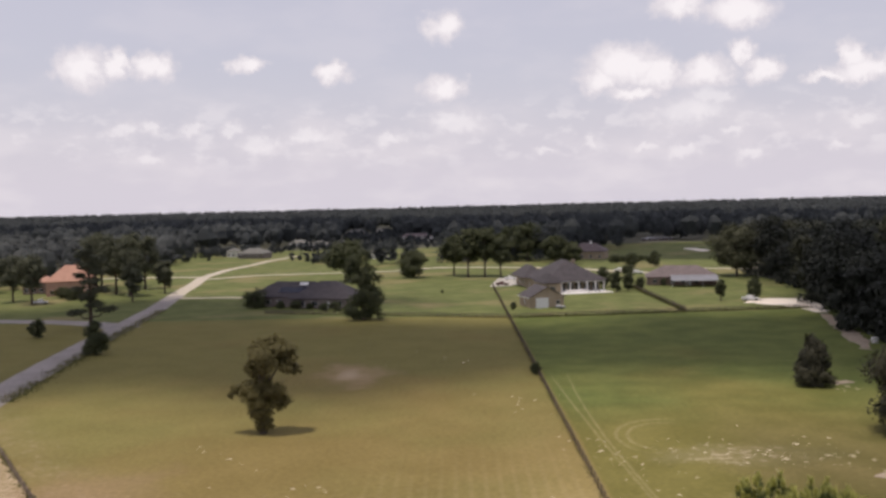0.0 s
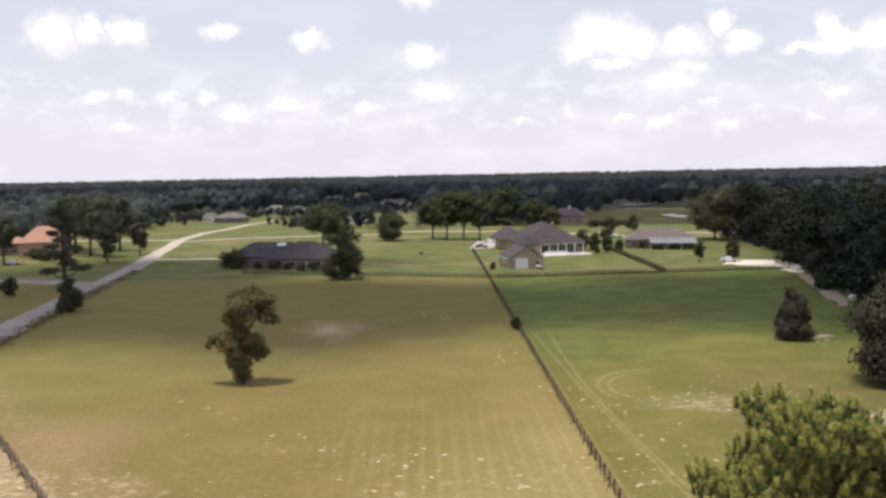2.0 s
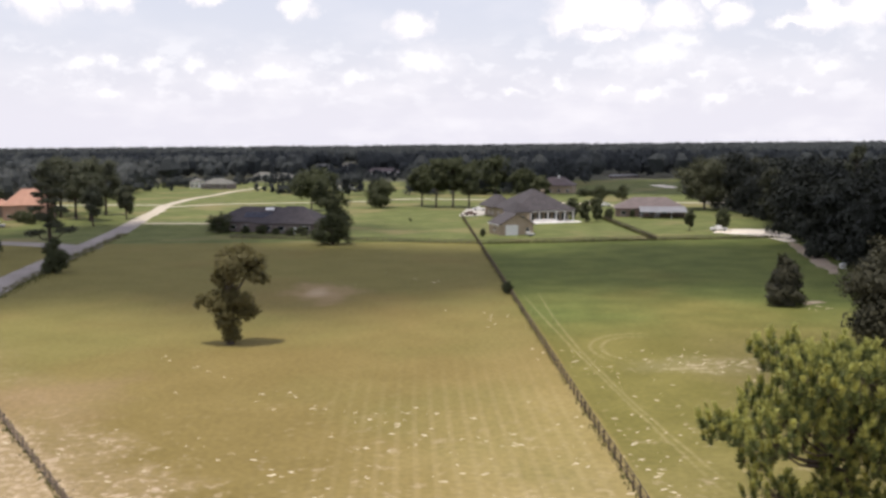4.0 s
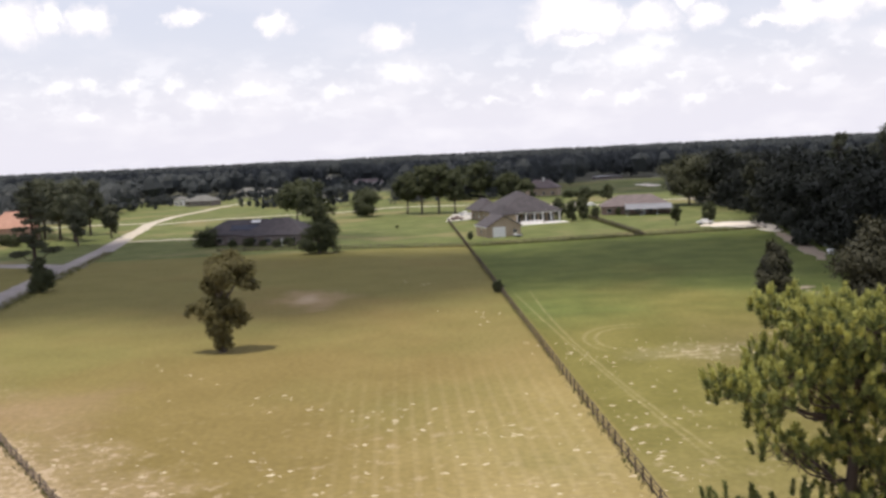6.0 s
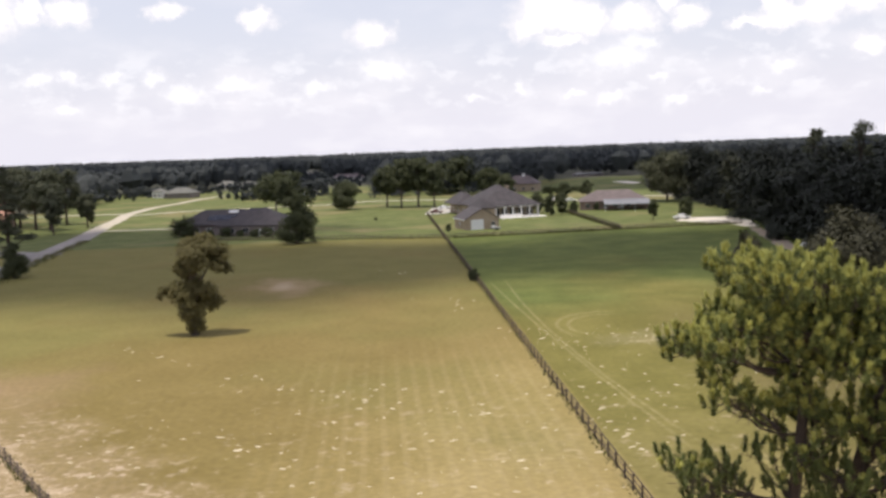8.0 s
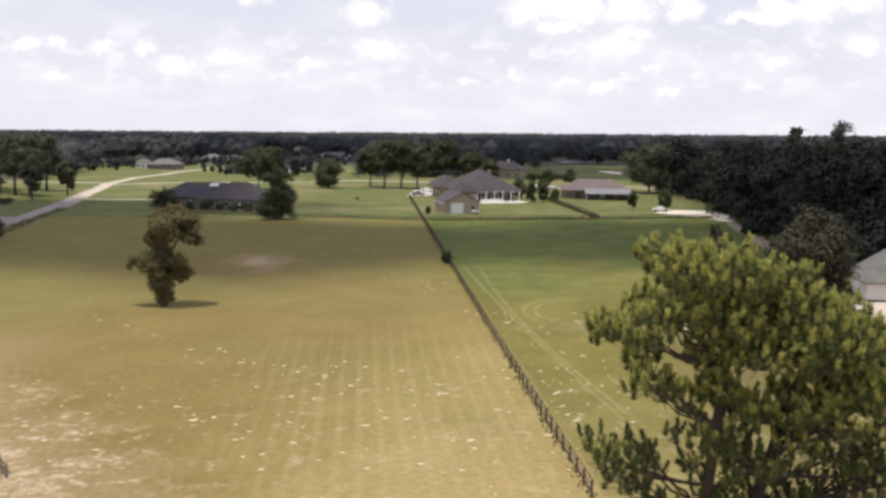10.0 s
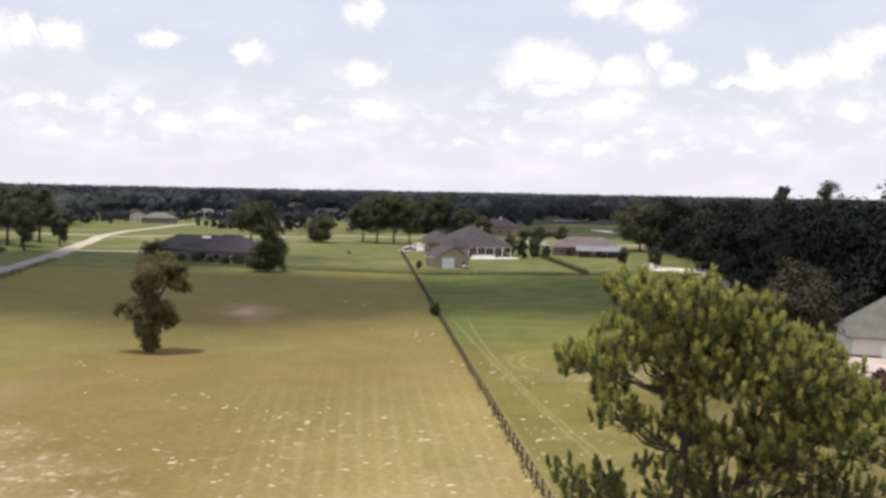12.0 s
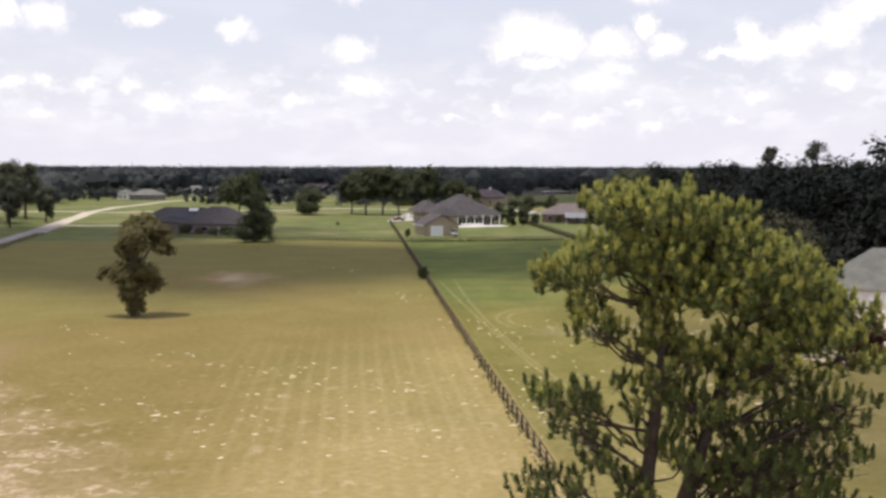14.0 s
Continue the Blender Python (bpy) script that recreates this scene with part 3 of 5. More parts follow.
# ---- fences ----
def fence(name, start, end, label, height=1.35, rails=3, bay=2.5, wood=None):
    start, end = Vector((*start, 0)), Vector((*end, 0))
    way = end - start
    turn = math.degrees(math.atan2(way.y, way.x))
    top = thing(name, start, turn, label, "fence")
    count = round(way.length / bay)
    bay = way.length / count
    rng = random.Random(count)
    bm = boxes((-0.07, 0.07, -0.07, 0.07, -0.05, height + 0.06), bevel=0.012)
    wood = wood or WOOD_DARK
    post = part("post", bm, wood, top)
    for i in range(1, count + 1):
        one = new("post", post.data)
        one.parent = top
        one.matrix_local = pose(i * bay, rng.uniform(-0.03, 0.03), rng.uniform(-0.06, 0.03), rng.uniform(-2.5, 2.5), rng.uniform(-2.5, 2.5), rng.uniform(-4, 4))
    board = None
    for i in range(0, count, 2):
        long = bay * min(2, count - i)
        for k in range(rails):
            z = height * (0.25 + 0.68 * k / (rails - 1))
            if board is None:
                bm = boxes((0.005, 2 * bay - 0.005, -0.11, -0.075, -0.075, 0.075), bevel=0.006)
                board = part("rail", bm, wood, top)
                one = board
            else:
                one = new("rail", board.data)
                one.parent = top
            one.matrix_local = pose(i * bay, 0, z + rng.uniform(-0.03, 0.03), 0, rng.uniform(-0.35, 0.35), rng.uniform(-0.15, 0.15)) @ Matrix.Diagonal((long / (2 * bay), 1, 1, 1))
    return top


fence("board_fence", (16.0, 62), (0.9, 374), "dark-stained three-rail board fence between two fields")
fence("board_fence", (60.2, 279), (56.1, 357), "dark close-boarded fence along the neighbouring house lot", 1.6, 5)
fence("board_fence", (8.5, 271.5), (100, 284), "weathered dark board fence behind the pasture", 1.25)
fence("board_fence", (-75, 294.3), (8, 271.5), "thin weathered fence behind the dry field", 1.2)
fence("rail_fence", (-72, 126), (-28, 66.5), "weathered brown rail fence at the sandy corner", 1.1, 3, wood=WOOD_WORN)


# ---- houses ----
def hip(bm, x0, x1, y0, y1, ze, zr, over=0.6, thick=0.22):
    """A hipped roof with an eave board's thickness."""
    x0, x1, y0, y1 = x0 - over, x1 + over, y0 - over, y1 + over
    w, d = x1 - x0, y1 - y0
    h = min(w, d) / 2
    if w >= d:
        r0, r1 = (x0 + h, (y0 + y1) / 2), (x1 - h, (y0 + y1) / 2)
    else:
        r0, r1 = ((x0 + x1) / 2, y0 + h), ((x0 + x1) / 2, y1 - h)
    low = [bm.verts.new((x, y, ze - thick)) for x, y in ((x0, y0), (x1, y0), (x1, y1), (x0, y1))]
    eave = [bm.verts.new((x, y, ze)) for x, y in ((x0, y0), (x1, y0), (x1, y1), (x0, y1))]
    a_, b_ = bm.verts.new((*r0, zr)), bm.verts.new((*r1, zr))
    if w >= d:
        faces = [(eave[0], eave[1], b_, a_), (eave[1], eave[2], b_), (eave[2], eave[3], a_, b_), (eave[3], eave[0], a_)]
    else:
        faces = [(eave[0], eave[1], a_), (eave[1], eave[2], b_, a_), (eave[2], eave[3], b_), (eave[3], eave[0], a_, b_)]
    for f in faces:
        bm.faces.new(f)
    for k in range(4):
        bm.faces.new((low[k], low[(k + 1) % 4], eave[(k + 1) % 4], eave[k]))
    bm.faces.new(low[::-1])


def gable(bm, x0, x1, y0, y1, ze, zr, over=0.5, thick=0.2):
    """A gabled roof slab whose ridge runs along y."""
    xm = (x0 + x1) / 2
    slope = (zr - ze) / ((x1 - x0) / 2)
    x0, x1, y0, y1, ze = x0 - over, x1 + over, y0 - over, y1 + over, ze - slope * over
    prof = [(x0, ze), (xm, zr), (x1, ze), (x1, ze + thick), (xm, zr + thick * 1.2), (x0, ze + thick)]
    one = [bm.verts.new((x, y0, z)) for x, z in prof]
    two = [bm.verts.new((x, y1, z)) for x, z in prof]
    for k in range(6):
        bm.faces.new((one[k], one[(k + 1) % 6], two[(k + 1) % 6], two[k]))
    for end in (one, two[::-1]):
        bm.faces.new((end[0], end[1], end[4], end[5]))
        bm.faces.new((end[1], end[2], end[3], end[4]))
    bmesh.ops.recalc_face_normals(bm, faces=bm.faces)


def shell(x0, x1, y0, y1, z1, t=0.25):
    """Four walls with thickness."""
    return boxes((x0, x1, y0, y0 + t, -0.1, z1), (x0, x1, y1 - t, y1, -0.1, z1), (x0, x0 + t, y0 + t, y1 - t, -0.1, z1), (x1 - t, x1, y0 + t, y1 - t, -0.1, z1))


def window(parent, x, y, z, w, h, along="x", frame_mat=None):
    """A framed window set a little proud of the wall."""
    t = 0.07
    f = boxes((-w / 2 - t, w / 2 + t, -0.06, 0.02, -t, 0), (-w / 2 - t, w / 2 + t, -0.06, 0.02, h, h + t), (-w / 2 - t, -w / 2, -0.06, 0.02, 0, h),
              (w / 2, w / 2 + t, -0.06, 0.02, 0, h), (-0.03, 0.03, -0.05, 0.02, 0, h))
    win = part("window", f, frame_mat or WHITE, parent)
    win.matrix_local = pose(x, y, z, 0, 0, 0 if along == "x" else -90)
    part("pane", boxes((-w / 2, -0.03, -0.03, 0.01, 0, h), (0.03, w / 2, -0.03, 0.01, 0, h)), GLASS, win)
    return win


def door(parent, x, y, w, h, material=WHITE, name="door", panels=4):
    rows = [(-w / 2, w / 2, -0.05, 0.02, 0, h)]
    rows += [(-w / 2 + 0.1, w / 2 - 0.1, -0.08, -0.05, h * k / panels + 0.06, h * (k + 1) / panels - 0.06) for k in range(panels)]
    d = part(name, boxes(*rows), material, parent)
    d.matrix_local = pose(x, y, 0)
    return d


def barn_shed():
    o = thing("garage_shed", (13.2, 294.5), 16, "tan gable-roofed outbuilding with a white roll-up door", "outbuilding")
    w, d, ze, zr = 11.6, 11.5, 3.6, 6.8
    bm = shell(0, w, 0, d, ze)
    for y in (0.0, d - 0.25):
        a_ = [bm.verts.new((x, yy, z)) for yy in (y, y + 0.25) for x, z in ((0, ze), (w, ze), (w / 2, zr))]
        bm.faces.new(a_[:3]), bm.faces.new(a_[3:][::-1])
    part("wall", bm, STUCCO, o)
    bm = bmesh.new()
    gable(bm, 0, w, 0, d, ze, zr)
    part("roof", bm, SHINGLE_BROWN, o, "brown-grey shingle roof")
    door(o, 4.1, -0.02, 4.0, 3.2, name="roll_up_door")
    part("door_frame", boxes((1.95, 2.1, -0.06, 0, 0, 3.35), (6.1, 6.25, -0.06, 0, 0, 3.35), (2.1, 6.1, -0.06, 0, 3.2, 3.35)), WHITE, o)
    window(o, 9.6, -0.02, 1.1, 1.2, 1.2)
    window(o, -0.02, 6.0, 1.1, 1.2, 1.2, "y")
    part("fascia", boxes((-0.56, -0.50, -0.5, d + 0.5, ze - 0.38, ze - 0.14)), WHITE, o)
    part("fascia", boxes((w + 0.50, w + 0.56, -0.5, d + 0.5, ze - 0.38, ze - 0.14)), WHITE, o)


barn_shed()


def big_house():
    o = thing("house", (21.7, 340.5), 15, "large tan house with a hipped brown shingle roof and white porch", "house")
    part("wall", shell(0, 23, 6, 30, 4.4), STUCCO, o)
    bm = bmesh.new()
    hip(bm, 0, 23.5, 1.2, 30, 4.4, 11.8, 0.7)
    part("roof", bm, SHINGLE_BROWN, o, "brown-grey hipped shingle roof")
    part("wing_wall", shell(0.5, 8, 28, 44, 4.2), STUCCO, o)
    bm = bmesh.new()
    hip(bm, -1.5, 8.5, 26, 44, 4.3, 8.8)
    part("wing_roof", bm, SHINGLE_BROWN, o)
    part("front_wing_wall", shell(-1.2, 5.2, 0.2, 6, 3.9), STUCCO, o)
    bm = bmesh.new()
    hip(bm, -1.2, 5.2, 0.2, 12, 4.0, 7.4)
    part("front_wing_roof", bm, SHINGLE_BROWN, o)
    for x in (6.0, 9.4, 12.8, 16.2, 19.6, 23.0):
        col = part("porch_column", boxes((-0.22, 0.22, -0.22, 0.22, 0.25, 3.75), (-0.3, 0.3, -0.3, 0.3, 0.12, 0.35), (-0.3, 0.3, -0.3, 0.3, 3.6, 3.8), bevel=0.02), WHITE, o)
        col.matrix_local = pose(x, 1.5, 0)
    part("porch_beam", boxes((5.3, 23.6, 1.2, 1.8, 3.8, 4.3)), WHITE, o)
    part("porch_floor", boxes((5.3, 23.8, 0.6, 6, 0, 0.14)), CONCRETE, o)
    for x in (7.6, 11.0, 14.4, 17.8, 21.2):
        window(o, x, 5.97, 0.5, 2.2, 2.6)
    for y in (12, 24, 33, 39):
        window(o, 0.47 if y > 28 else -0.03, y, 1.0, 1.6, 1.6, "y")
    window(o, 2.0, 0.17, 1.0, 1.8, 1.5)
    part("chimney", boxes((17, 18.2, 20, 21.2, 7, 11.0), (16.9, 18.3, 19.9, 21.3, 11.0, 11.25)), STUCCO, o)
    deck = thing("pool_deck", (21.7, 340.5), 15, "bright white concrete pool deck in front of the porch", "deck")
    part("slab", boxes((4.2, 24.5, -4.6, 0.5, 0, 0.13), bevel=0.02), CONCRETE, deck)
    part("low_wall", boxes((6.5, 15.0, -1.3, -0.9, 0.13, 1.25), (15.0, 15.4, -3.6, -0.9, 0.13, 0.6), bevel=0.02), CONCRETE, deck)
    part("step", boxes((15.6, 20.5, -2.0, -0.6, 0.13, 0.32), bevel=0.02), CONCRETE, deck)


big_house()


def grey_house():
    o = thing("ranch_house", (-88, 316), -12, "long low grey ranch house with a dark hipped roof", "house")
    part("wall", shell(2, 32, 0, 15, 3.6), STUCCO_GREY, o)
    part("wing_wall", shell(20, 42, -4, 12, 3.4), STUCCO_GREY, o)
    bm = bmesh.new()
    hip(bm, 2, 32, 0, 15, 3.6, 8.4, 0.8)
    roof = part("roof", bm, SHINGLE_BROWN, o, "dark purplish-grey shingle roof with a pale skylight")
    bm = bmesh.new()
    hip(bm, 20, 42, -4, 12, 3.5, 8.9, 0.8)
    part("wing_roof", bm, SHINGLE_BROWN, o)
    part("skylight", boxes((-1.6, 1.6, -0.7, 0.7, 0, 0.25), bevel=0.03), WHITE, roof).matrix_local = pose(21.0, 5.6, 7.55, 33, 0, 0)
    sol = part("solar_panel", boxes(*[(-5.4 + 1.8 * k + 0.04, -3.6 + 1.8 * k - 0.04, -1.6, 1.6, 0, 0.08) for k in range(6)]), SOLAR, o, "row of dark solar panels on the roof")
    sol.matrix_local = pose(18.0, 2.8, 5.75, 30, 0, 0)
    for x in (5, 9.5, 14):
        window(o, x, -0.03, 1.0, 1.8, 1.5)
    for x in (24, 29, 38):
        window(o, x, -4.03, 1.0, 2.0, 1.5)
    door(o, 34, -4.03, 1.1, 2.2)


grey_house()


def right_house():
    o = thing("brick_house", (62.5, 362), -8, "rosy brick ranch house with a metal patio roof", "house")
    part("wall", shell(0, 27, 4, 17, 3.4), STUCCO_PINK, o)
    bm = bmesh.new()
    hip(bm, 0, 27, 4, 18, 3.5, 7.6, 0.7)
    part("roof", bm, ROSE, o)
    bm = boxes((9, 27, -4.5, 4.2, 0, 0.14))
    cover = part("patio_roof", bm, METAL_ROOF, o, "pale corrugated metal patio roof")
    cover.matrix_local = pose(0, 0, 3.3, 11, 0, 0)
    for k in range(19):
        rib = part("rib", boxes((-0.05, 0.05, -4.4, 4.1, 0.14, 0.2)), METAL_ROOF, cover)
        rib.matrix_local = pose(9.3 + k * 0.96, 0, 0)
    for x in (9.4, 14.8, 21.0, 26.6):
        part("post", boxes((x - 0.09, x + 0.09, -4.2, -4.0, 0, 2.52)), WHITE, o)
    for x in (3, 10, 14, 19):
        window(o, x, 3.97, 1.0, 1.7, 1.4)
    door(o, 16.6, 3.97, 1.1, 2.1)


right_house()


def plain_house(name, place, turn, w, d, ze, zr, wall, roof, label, kind="hip", chimney=None, windows=4):
    o = thing(name, place, turn, label, "house")
    part("wall", shell(0, w, 0, d, ze), wall, o)
    bm = bmesh.new()
    hip(bm, 0, w, 0, d, ze + 0.1, zr)
    part("roof", bm, roof, o)
    if chimney:
        x, y, z = chimney
        part("chimney", boxes((x - 0.6, x + 0.6, y - 0.5, y + 0.5, ze, z), (x - 0.7, x + 0.7, y - 0.6, y + 0.6, z, z + 0.25)), WHITE, o)
    for k in range(windows):
        window(o, w * (k + 0.5) / windows, -0.03, 0.9, 1.5, 1.4)
    return o


plain_house("far_house", (46, 540), -18, 21, 13, 4.6, 9.4, STUCCO, ROSE, "tan far house with a white chimney", chimney=(12, 6, 10.2))
o = plain_house("villa", (-187, 368), 20, 19, 14, 6.0, 12.6, SALMON, TERRACOTTA, "villa with an orange tiled roof among trees")
plain_house("villa_wing", (-203, 379), 20, 12, 12, 5.0, 9.0, STUCCO_PINK, TERRACOTTA, "low wing with an orange tiled roof")
plain_house("far_house", (-177, 620), -14, 20, 13, 3.4, 7.2, STUCCO_GREY, SHINGLE_PALE, "far pale-roofed house at the end of the road", windows=5)
plain_house("cottage", (-190.5, 640), -14, 7, 8, 4.5, 6.5, STUCCO_WHITE, SHINGLE_PALE, "small far white cottage", windows=2)
HAMLET = ((-169, 780, 16, "far white house among trees", SHINGLE_PALE), (-143, 740, 15, "far white house with a pale roof", SHINGLE_PALE),
          (-164, 1080, 20, "far house under a pale roof", SHINGLE_PALE), (-139, 1140, 18, "far house half hidden by trees", SHINGLE_PALE),
          (-74, 880, 30, "far house with a wide rosy roof", ROSE), (-75, 585, 12, "far white house behind the oaks", SHINGLE_PALE))
for x, y, w, lab, roof in HAMLET:
    plain_house("far_house", (x - w / 2, y), -4, w, 10, 3.2, 6.4, STUCCO_WHITE, roof, lab, windows=3)


def hidden(x, y):
    """Where a tree would stand between the fields and a house of the hamlet."""
    return any(540 < y < hy + 14 and abs(x - hx * y / hy) < hw / 2 + 5 for hx, hy, hw, _, _ in HAMLET)


plain_house("far_barn", (126, 747), 20, 24, 8, 2.0, 3.0, STUCCO_GREY, METAL_ROOF, "long low far barn with a pale metal roof", windows=4)


def near_house():
    o = thing("white_house", (75.4, 140.0), -15, "low white stucco house with a pale grey hipped roof", "house")
    part("wall", shell(0, 16, 0, 12.4, 3.1), STUCCO_WHITE, o)
    bm = bmesh.new()
    hip(bm, 0, 16, 0, 12.4, 3.2, 9.4, 0.7)
    part("roof", bm, SHINGLE_PALE, o)
    part("plinth", boxes((-0.06, 16.06, -0.06, 0.0, -0.1, 0.3)), SHINGLE_DARK, o, "dark strip along the foot of the wall")
    for x in (6.4, 11.2):
        door(o, x, -0.03, 3.8, 2.4, WHITE, "garage_door", 4)


near_house()


def pickup(place, turn, label, length=5.4, paint=None):
    o = thing("pickup_truck", place, turn, label, "vehicle")
    bm = boxes((0, length, -0.95, 0.95, 0.45, 1.0), (length * 0.3, length * 0.66, -0.85, 0.85, 1.0, 1.75), (0, length * 0.3, -0.95, -0.85, 1.0, 1.2), (0, length * 0.3, 0.85, 0.95, 1.0, 1.2), bevel=0.08)
    body = part("body", bm, paint or TRUCK_PAINT, o)
    part("windscreen", boxes((length * 0.655, length * 0.67, -0.75, 0.75, 1.1, 1.65)), GLASS, body)
    for x in (1.0, length - 1.0):
        for y in (-0.9, 0.9):
            bm = bmesh.new()
            bmesh.ops.create_cone(bm, cap_ends=True, segments=16, radius1=0.38, radius2=0.38, depth=0.24, matrix=pose(x, y, 0.38, 90))
            part("wheel", bm, RUBBER, o)
    return o


pickup((2.0, 378, 0.04), 4, "dark red pickup truck parked on the concrete pad", paint=DARK_PAINT)
pickup((6, 404, 0.04), 5, "white van-like truck parked by the house")
pickup((60, 439), 20, "white truck parked behind the shrubs")
pickup((65.5, 424.5), 10, "white pickup parked beside the brick house")
pickup((84.5, 305.5, 0.04), 5, "white pickup parked on the sand behind a young tree")


pickup((-177, 338), 15, "white pickup parked under the trees by the villa")


def utility_trailer(place, turn):
    o = thing("utility_trailer", place, turn, "small open utility trailer parked by the outbuilding", "trailer")
    part("bed", boxes((0, 3.0, -0.85, 0.85, 0.5, 0.6), (0, 3.0, -0.85, -0.8, 0.6, 0.95), (0, 3.0, 0.8, 0.85, 0.6, 0.95), (2.95, 3.0, -0.8, 0.8, 0.6, 0.95)), METAL_ROOF, o)
    part("drawbar", boxes((-1.3, 0, -0.05, 0.05, 0.46, 0.54)), RUBBER, o)
    for y in (-0.98, 0.98):
        bm = bmesh.new()
        bmesh.ops.create_cone(bm, cap_ends=True, segments=14, radius1=0.33, radius2=0.33, depth=0.2, matrix=pose(1.6, y, 0.33, 90))
        part("wheel", bm, RUBBER, o)
    part("load", boxes((0.3, 1.4, -0.6, 0.5, 0.6, 1.3), (1.6, 2.6, -0.5, 0.6, 0.6, 1.0), bevel=0.05), WHITE, o, "pale boxes on the trailer bed")


utility_trailer((21.4, 292), 10)


def storage_tank(place, turn):
    o = thing("storage_tank", place, turn, "small white horizontal tank at the edge of the wood", "tank")
    bm = bmesh.new()
    bmesh.ops.create_uvsphere(bm, u_segments=16, v_segments=10, radius=0.5, matrix=pose(0, 0, 0.85))
    for v in bm.verts:
        v.co.x += 0.5 if v.co.x > 0 else -0.5
    part("tank", bm, TRUCK_PAINT, o)
    for x in (-0.45, 0.45):
        part("leg", boxes((x - 0.12, x + 0.12, -0.4, 0.4, 0, 0.5)), CONCRETE, o)


storage_tank((90.5, 214), 20)


def utility_pole(place, h):
    o = thing("utility_pole", place, 10, "weathered pale utility pole with a cross-arm", "utility pole")
    bm = bmesh.new()
    tube(bm, [(0, 0, -0.3), (0, 0, h * 0.5), (0, 0, h)], [0.24, 0.2, 0.15], 8)
    part("pole", bm, PAD, o)
    part("crossarm", boxes((-1.3, 1.3, -0.08, 0.08, h - 0.9, h - 0.7)), PAD, o)
    for x in (-1.1, 0, 1.1):
        part("insulator", boxes((x - 0.07, x + 0.07, -0.07, 0.07, h - 0.7, h - 0.5)), WHITE, o)


utility_pole((8, 598), 15)


def rank_grass(name, start, end, count, wide, tall, seed, label):
    """Uncut grass and weeds along a fence, as one scatter of blades."""
    rng = np.random.default_rng(seed)
    p, q = np.array(start, float), np.array(end, float)
    k = rng.random((count, 1))
    side = np.array([-(q - p)[1], (q - p)[0]]) / np.linalg.norm(q - p)
    clump = 0.5 + 0.5 * np.sin(k * 90 + np.sin(k * 37) * 3)
    xy = p + (q - p) * k + side * rng.normal(0, wide, (count, 1))
    h = tall * rng.uniform(0.4, 1.2, (count, 1)) * (0.5 + 0.8 * clump)
    a_ = rng.uniform(0, 3.14, (count, 1))
    half = np.concatenate([np.cos(a_), np.sin(a_)], 1) * 0.12
    lean = rng.normal(0, 0.15, (count, 2))
    z = np.zeros((count, 1))
    one, two, top = np.concatenate([xy - half, z - 0.02], 1), np.concatenate([xy + half, z - 0.02], 1), np.concatenate([xy + lean, h], 1)
    return tagged(cards(name, np.stack([one, two, top], 1), 3, WEEDS), label, "grass", kind="stuff")


rank_grass("rank_grass", (8.5, 271.5), (100, 284), 7000, 0.6, 0.5, 1, "rank uncut grass under the pasture fence")
rank_grass("rank_grass_strip", (-75, 294.3), (8, 271.5), 3000, 0.7, 0.3, 2, "rank uncut grass along the field's back fence")
rank_grass("fence_weeds", (16.0, 62), (0.9, 374), 2600, 0.25, 0.2, 3, "thin weeds along the foot of the long fence")
rank_grass("verge_grass", (-90, 160), (-107, 256), 3200, 1.2, 0.45, 5, "dark uncut grass on the verge of the lane")
rank_grass("verge_grass_strip", (-107, 256), (-115.5, 310), 1800, 1.0, 0.4, 7, "uncut grass further along the lane")
rank_grass("corner_weeds", (-72, 126), (-28, 66.5), 900, 0.3, 0.35, 6, "dry weeds grown through the fence at the sandy corner")
rank_grass("lot_weeds", (60.2, 279), (56.1, 357), 3500, 0.4, 0.8, 4, "weeds grown up along the lot fence")

# ---- trees ----
def leaf_cards(centres, size, rng, up=0.35, out=None):
    """Corners of small leaf-clump faces at the centres, leaning to face up and out of the crown."""
    k = len(centres)
    nrm = rng.normal(size=(k, 3))
    nrm[:, 2] = np.abs(nrm[:, 2]) + up
    if out is not None:
        nrm = nrm * 0.42 + out
        nrm[:, 2] += 0.15
    nrm /= np.linalg.norm(nrm, axis=1)[:, None]
    ref = rng.normal(size=(k, 3))
    u = np.cross(nrm, ref)
    u /= np.linalg.norm(u, axis=1)[:, None] + 1e-9
    v = np.cross(nrm, u)
    s = (size * rng.uniform(0.55, 1.3, size=k))[:, None]
    j = rng.uniform(0.6, 1.2, size=(4, k, 1))
    c = [centres + u * s * j[0], centres + v * s * 0.62 * j[1] + nrm * s * 0.2, centres - u * s * j[2], centres - v * s * 0.62 * j[3] + nrm * s * 0.2]
    return np.stack(c, axis=1)


